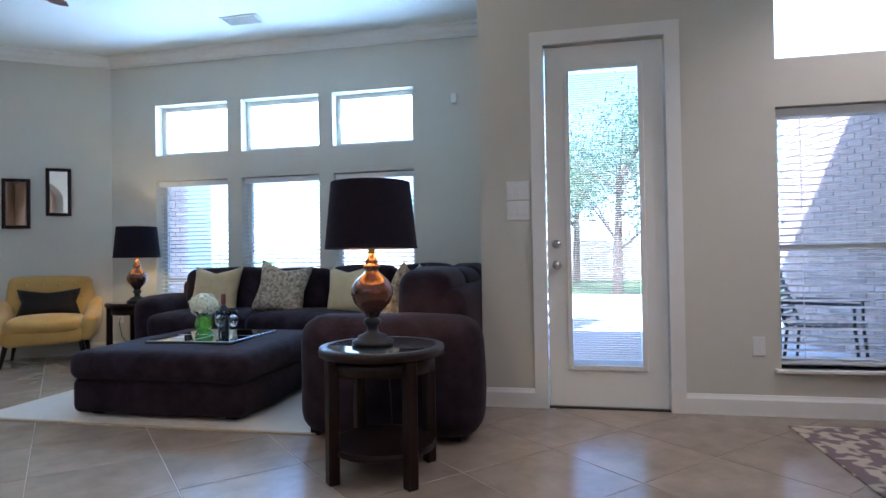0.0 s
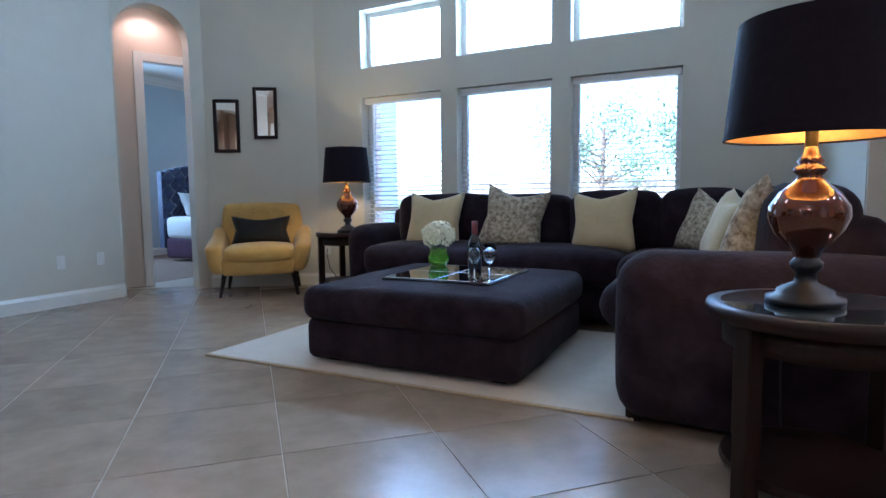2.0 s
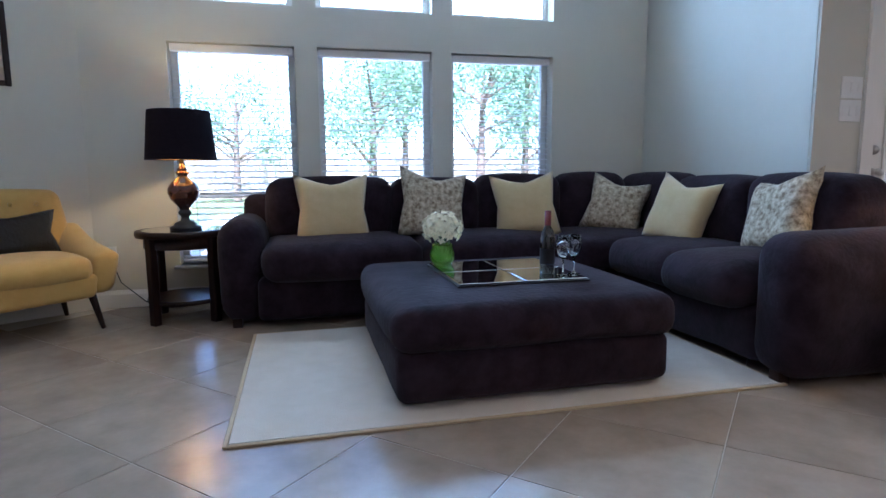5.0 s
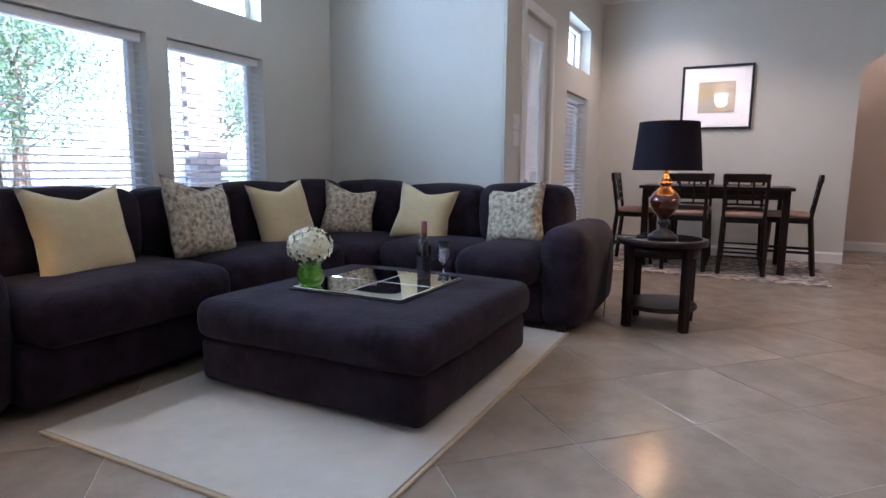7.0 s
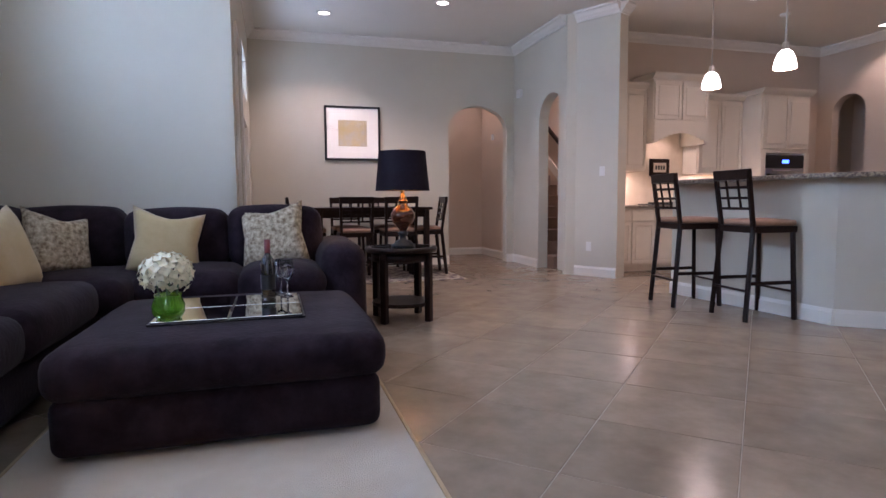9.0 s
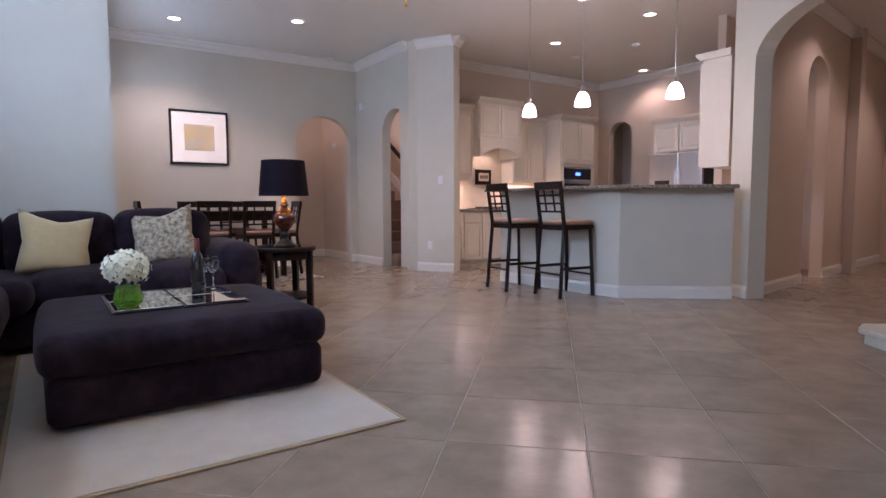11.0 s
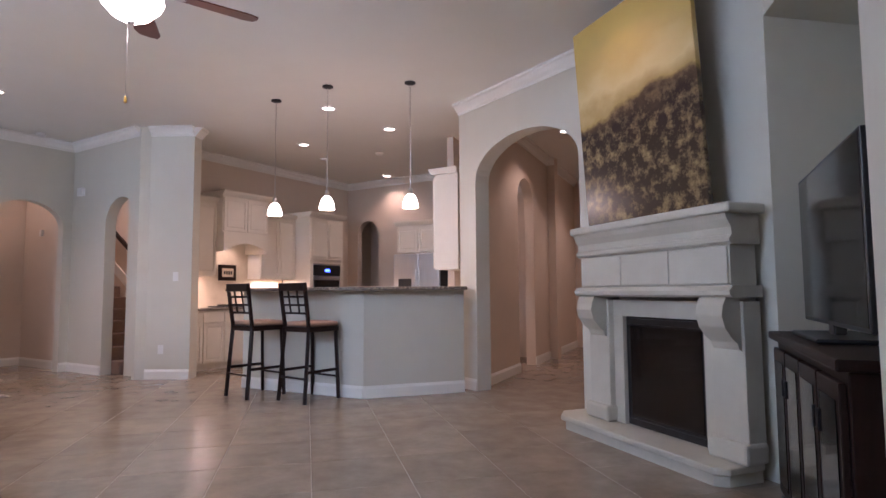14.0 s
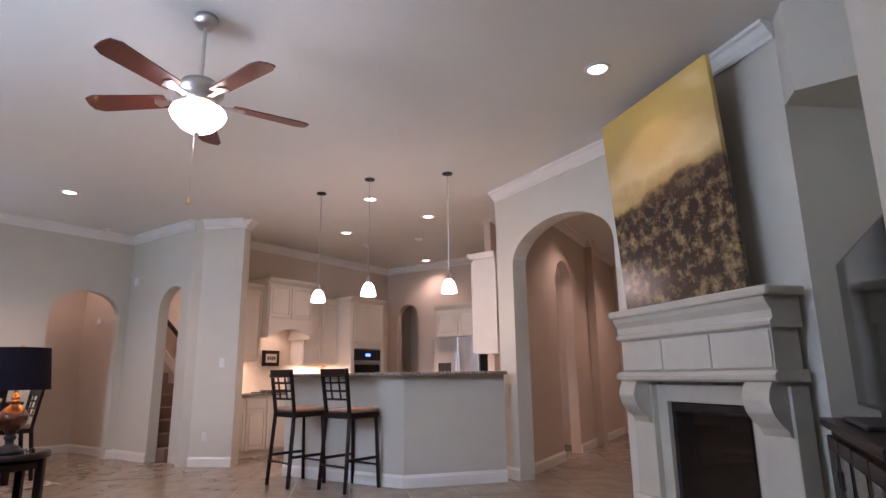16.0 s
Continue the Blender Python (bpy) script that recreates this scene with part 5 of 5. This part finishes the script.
for z in (0.08, 0.36):
    part("drawer", box(0.251, 0.268, -0.25, 0.25, z, z + 0.25, bevel=0.004), M_WOOD, ns)
bl = thing("bedside_lamp", pose(-7.95, 9.6, 0.66), "white shade bedside lamp, lit", "lamp")
part("base", lathe([(0, 0), (0.07, 0), (0.07, 0.015), (0.03, 0.03), (0.05, 0.12), (0.02, 0.22), (0.01, 0.3), (0, 0.3)], 16), M_NICKEL, bl, "", True)
o = part("shade", lathe([(0.16, 0.28), (0.12, 0.50)], 24), material("lit_linen_shade", (0.8, 0.7, 0.55), 0.8, emit=1.5, emit_colour=(1, 0.75, 0.5)), bl, "lit linen shade", True)
o.visible_shadow = False
bm_ = thing("bedroom_mirror", pose(-8.3, 10.795, 1.60), "silver framed mirror on the bedroom wall", "mirror")
part("frame", box(-0.45, 0.45, -0.04, -0.002, -0.35, 0.35, bevel=0.01), M_NICKEL, bm_)
part("glass", box(-0.38, 0.38, -0.044, -0.041, -0.28, 0.28), M_MIRROR, bm_)

# ---- outside ----
slab("ground", -300, 300, 6.45, 600, -0.30, -0.16, M_GRASS, "green back lawn to the horizon", "lawn")
slab("ground_patio", 0.62, 4.6, 4.68, 17.0, -0.30, -0.05, M_CONCRETE, "pale concrete patio", "patio")
slab("ground_path", -4.6, 0.6, 6.46, 17.0, -0.30, -0.06, M_CONCRETE, "pale concrete patio", "patio")


def brick_wall(name, p0, p1, h, label):
    d = Vector((*p1, 0)) - Vector((*p0, 0))
    m = Matrix.Translation((*p0, -0.15)) @ Matrix.Rotation(math.atan2(d.y, d.x), 4, "Z")
    w = thing(name, m, label, "brick wall", kind="structure")
    part("core", box(0, d.length, 0.015, 0.25, 0, h), M_MORTAR, w)
    first, n, stuff = None, 0, bmesh.new()
    for r in range(int(h / 0.078)):
        for c in range(int(d.length / 0.213)):
            x, z = c * 0.213 + (0.106 if r % 2 else 0), r * 0.078
            if n < 300 and z < 2.6:
                if first is None:
                    first = part("brick", box(0, 0.203, 0.0, 0.09, 0, 0.068), M_BRICK, w)
                    o = first
                else:
                    o = new("brick", first.data)
                    o.parent = w
                o.matrix_basis = pose(x, 0, z)
                n += 1
            else:
                own = [stuff.verts.new((x + a * 0.203, b * 0.09, z + c2 * 0.068)) for a in (0, 1) for b in (0, 1) for c2 in (0, 1)]
                for f in ((0, 1, 5, 4), (0, 4, 6, 2), (1, 3, 7, 5), (0, 2, 3, 1), (4, 5, 7, 6)):
                    stuff.faces.new([own[k] for k in f])
    if stuff.verts:
        tagged(part("brickwork", stuff, M_BRICK, w), kind="stuff")
    else:
        stuff.free()


brick_wall("wall_brick_wing", (3.7, 8.4), (4.6, 4.8), 3.4, "tan brick wing beside the patio")
brick_wall("wall_brick_pier", (0.35, 8.1), (0.78, 8.1), 3.4, "tan brick patio pier")
brick_wall("wall_brick_west", (-4.75, 6.6), (-4.75, 8.6), 3.6, "tan brick garden wing")


def patio_chair():
    t = thing("patio_chair", pose(3.35, 6.3, -0.05, 0, 0, 60), "dark metal patio chair with slatted seat", "chair")
    for s in (-1, 1):
        for y in (-0.25, 0.25):
            part("leg", rod((s * 0.27, y, 0.42), (s * 0.30, y * 1.15, 0.0), 0.014), M_BLACK, t)
        part("armrest", box(s * 0.29 - 0.025, s * 0.29 + 0.025, -0.30, 0.28, 0.62, 0.645, bevel=0.008), M_BLACK, t)
        part("arm_post", rod((s * 0.29, -0.25, 0.40), (s * 0.29, -0.25, 0.62), 0.012), M_BLACK, t)
        part("back_post", rod((s * 0.26, 0.25, 0.40), (s * 0.26, 0.45, 1.0), 0.014), M_BLACK, t)
    for i in range(8):
        part("seat_slat", box(-0.27, 0.27, -0.28 + 0.068 * i, -0.23 + 0.068 * i, 0.42, 0.435), M_BLACK, t)
        part("back_slat", box(-0.25, 0.25, 0.262 + 0.02 * i, 0.276 + 0.02 * i, 0.48 + 0.063 * i, 0.525 + 0.063 * i), M_BLACK, t)


patio_chair()


def tree(x, y, h, seed, label):
    rng = random.Random(seed)
    t = thing("tree", pose(x, y, -0.16), label, "tree", "garden trees")
    part("trunk", rod((0, 0, 0), (0.1, 0.05, h * 0.6), 0.16, 0.07, 10), M_BARK, t)
    ends = []
    for i in range(12):
        a, z = rng.uniform(0, 6.28), h * rng.uniform(0.22, 0.58)
        e = Vector((math.cos(a) * h * rng.uniform(0.15, 0.3), math.sin(a) * h * rng.uniform(0.15, 0.3), z + h * rng.uniform(0.08, 0.35)))
        part("limb", rod((0.05, 0.02, z), e, 0.05, 0.015, 6), M_BARK, t)
        ends.append(e)
    bm = bmesh.new()
    for e in ends:
        for k in range(330):
            c = e + Vector((rng.gauss(0, 0.085 * h), rng.gauss(0, 0.085 * h), rng.gauss(0, 0.075 * h)))
            q = Euler((rng.uniform(0, 6), rng.uniform(0, 6), rng.uniform(0, 6))).to_matrix()
            s = rng.uniform(0.05, 0.09)
            bm.faces.new([bm.verts.new(c + q @ Vector(w)) for w in ((-s, 0, 0), (0, -s * 0.5, 0.01), (s, 0, 0), (0, s * 0.5, 0.01))])
    tagged(part("crown", bm, M_LEAF, t), kind="stuff")


for x, y, h, sd in ((-0.4, 19.5, 5.6, 1), (2.6, 18.0, 5.6, 2), (5.2, 21.0, 6.8, 3), (10.0, 19.0, 6.4, 5), (1.6, 25.0, 7.5, 6), (-5.0, 26.0, 6.5, 7), (8.0, 26.0, 7.5, 8)):
    tree(x, y, h, sd, "leafy green garden tree")
fence = thing("fence", pose(-14, 29, -0.16), "tall weathered wooden garden fence", "fence", kind="structure")
f0 = part("picket", box(0, 0.135, 0, 0.02, 0, 1.9), M_FENCE, fence)
for i in range(1, 230):
    o = new("picket", f0.data)
    o.parent = fence
    o.matrix_basis = pose(0.14 * i, 0, 0)

# ---- floor tiles ----
TS = 0.585
tile_mesh = None
rest = bmesh.new()
count = 0
C45 = math.sqrt(0.5)
for i in range(-26, 27):
    for j in range(-26, 27):
        u, v = i * TS, j * TS
        x, y = -3.596 + (u - v) * C45, 4.46 + (u + v) * C45
        if not (-5.9 < x < 6.9 and -7.5 < y < 6.25) or (x > 0.6 and y > 4.66) or (x < -4.0 and y > 6.24 + (x + 4.06) * 0.63 + 0.1) or (x < -5.7 and y < 4.4):
            continue
        m = pose(x, y, 0, 0, 0, 45)
        if count < 300 and x < 2.2 and y > -0.2:
            if tile_mesh is None:
                hh = TS / 2 - 0.0022
                b = bmesh.new()
                bmesh.ops.create_cube(b, size=1)
                bmesh.ops.transform(b, matrix=Matrix.LocRotScale((0, 0, -0.005), None, (2 * hh, 2 * hh, 0.01)), verts=b.verts)
                bmesh.ops.bevel(b, geom=[e for e in b.edges if all(w.co.z > -0.004 for w in e.verts)], offset=0.0015, segments=1, profile=0.5, affect="EDGES")
                o = part("tile", b, M_TILE, floor)
                tile_mesh = o.data
            else:
                o = new("tile", tile_mesh)
                o.parent = floor
            o.matrix_basis = m
            count += 1
        else:
            hh = TS / 2 - 0.0022
            vs = [rest.verts.new(m @ Vector((a * hh, b * hh, z))) for z in (-0.01, 0.0) for a, b in ((-1, -1), (1, -1), (1, 1), (-1, 1))]
            rest.faces.new(vs[4:])
            for k in range(4):
                rest.faces.new((vs[k], vs[(k + 1) % 4], vs[4 + (k + 1) % 4], vs[4 + k]))
tagged(part("tiles", rest, M_TILE, floor), kind="stuff")
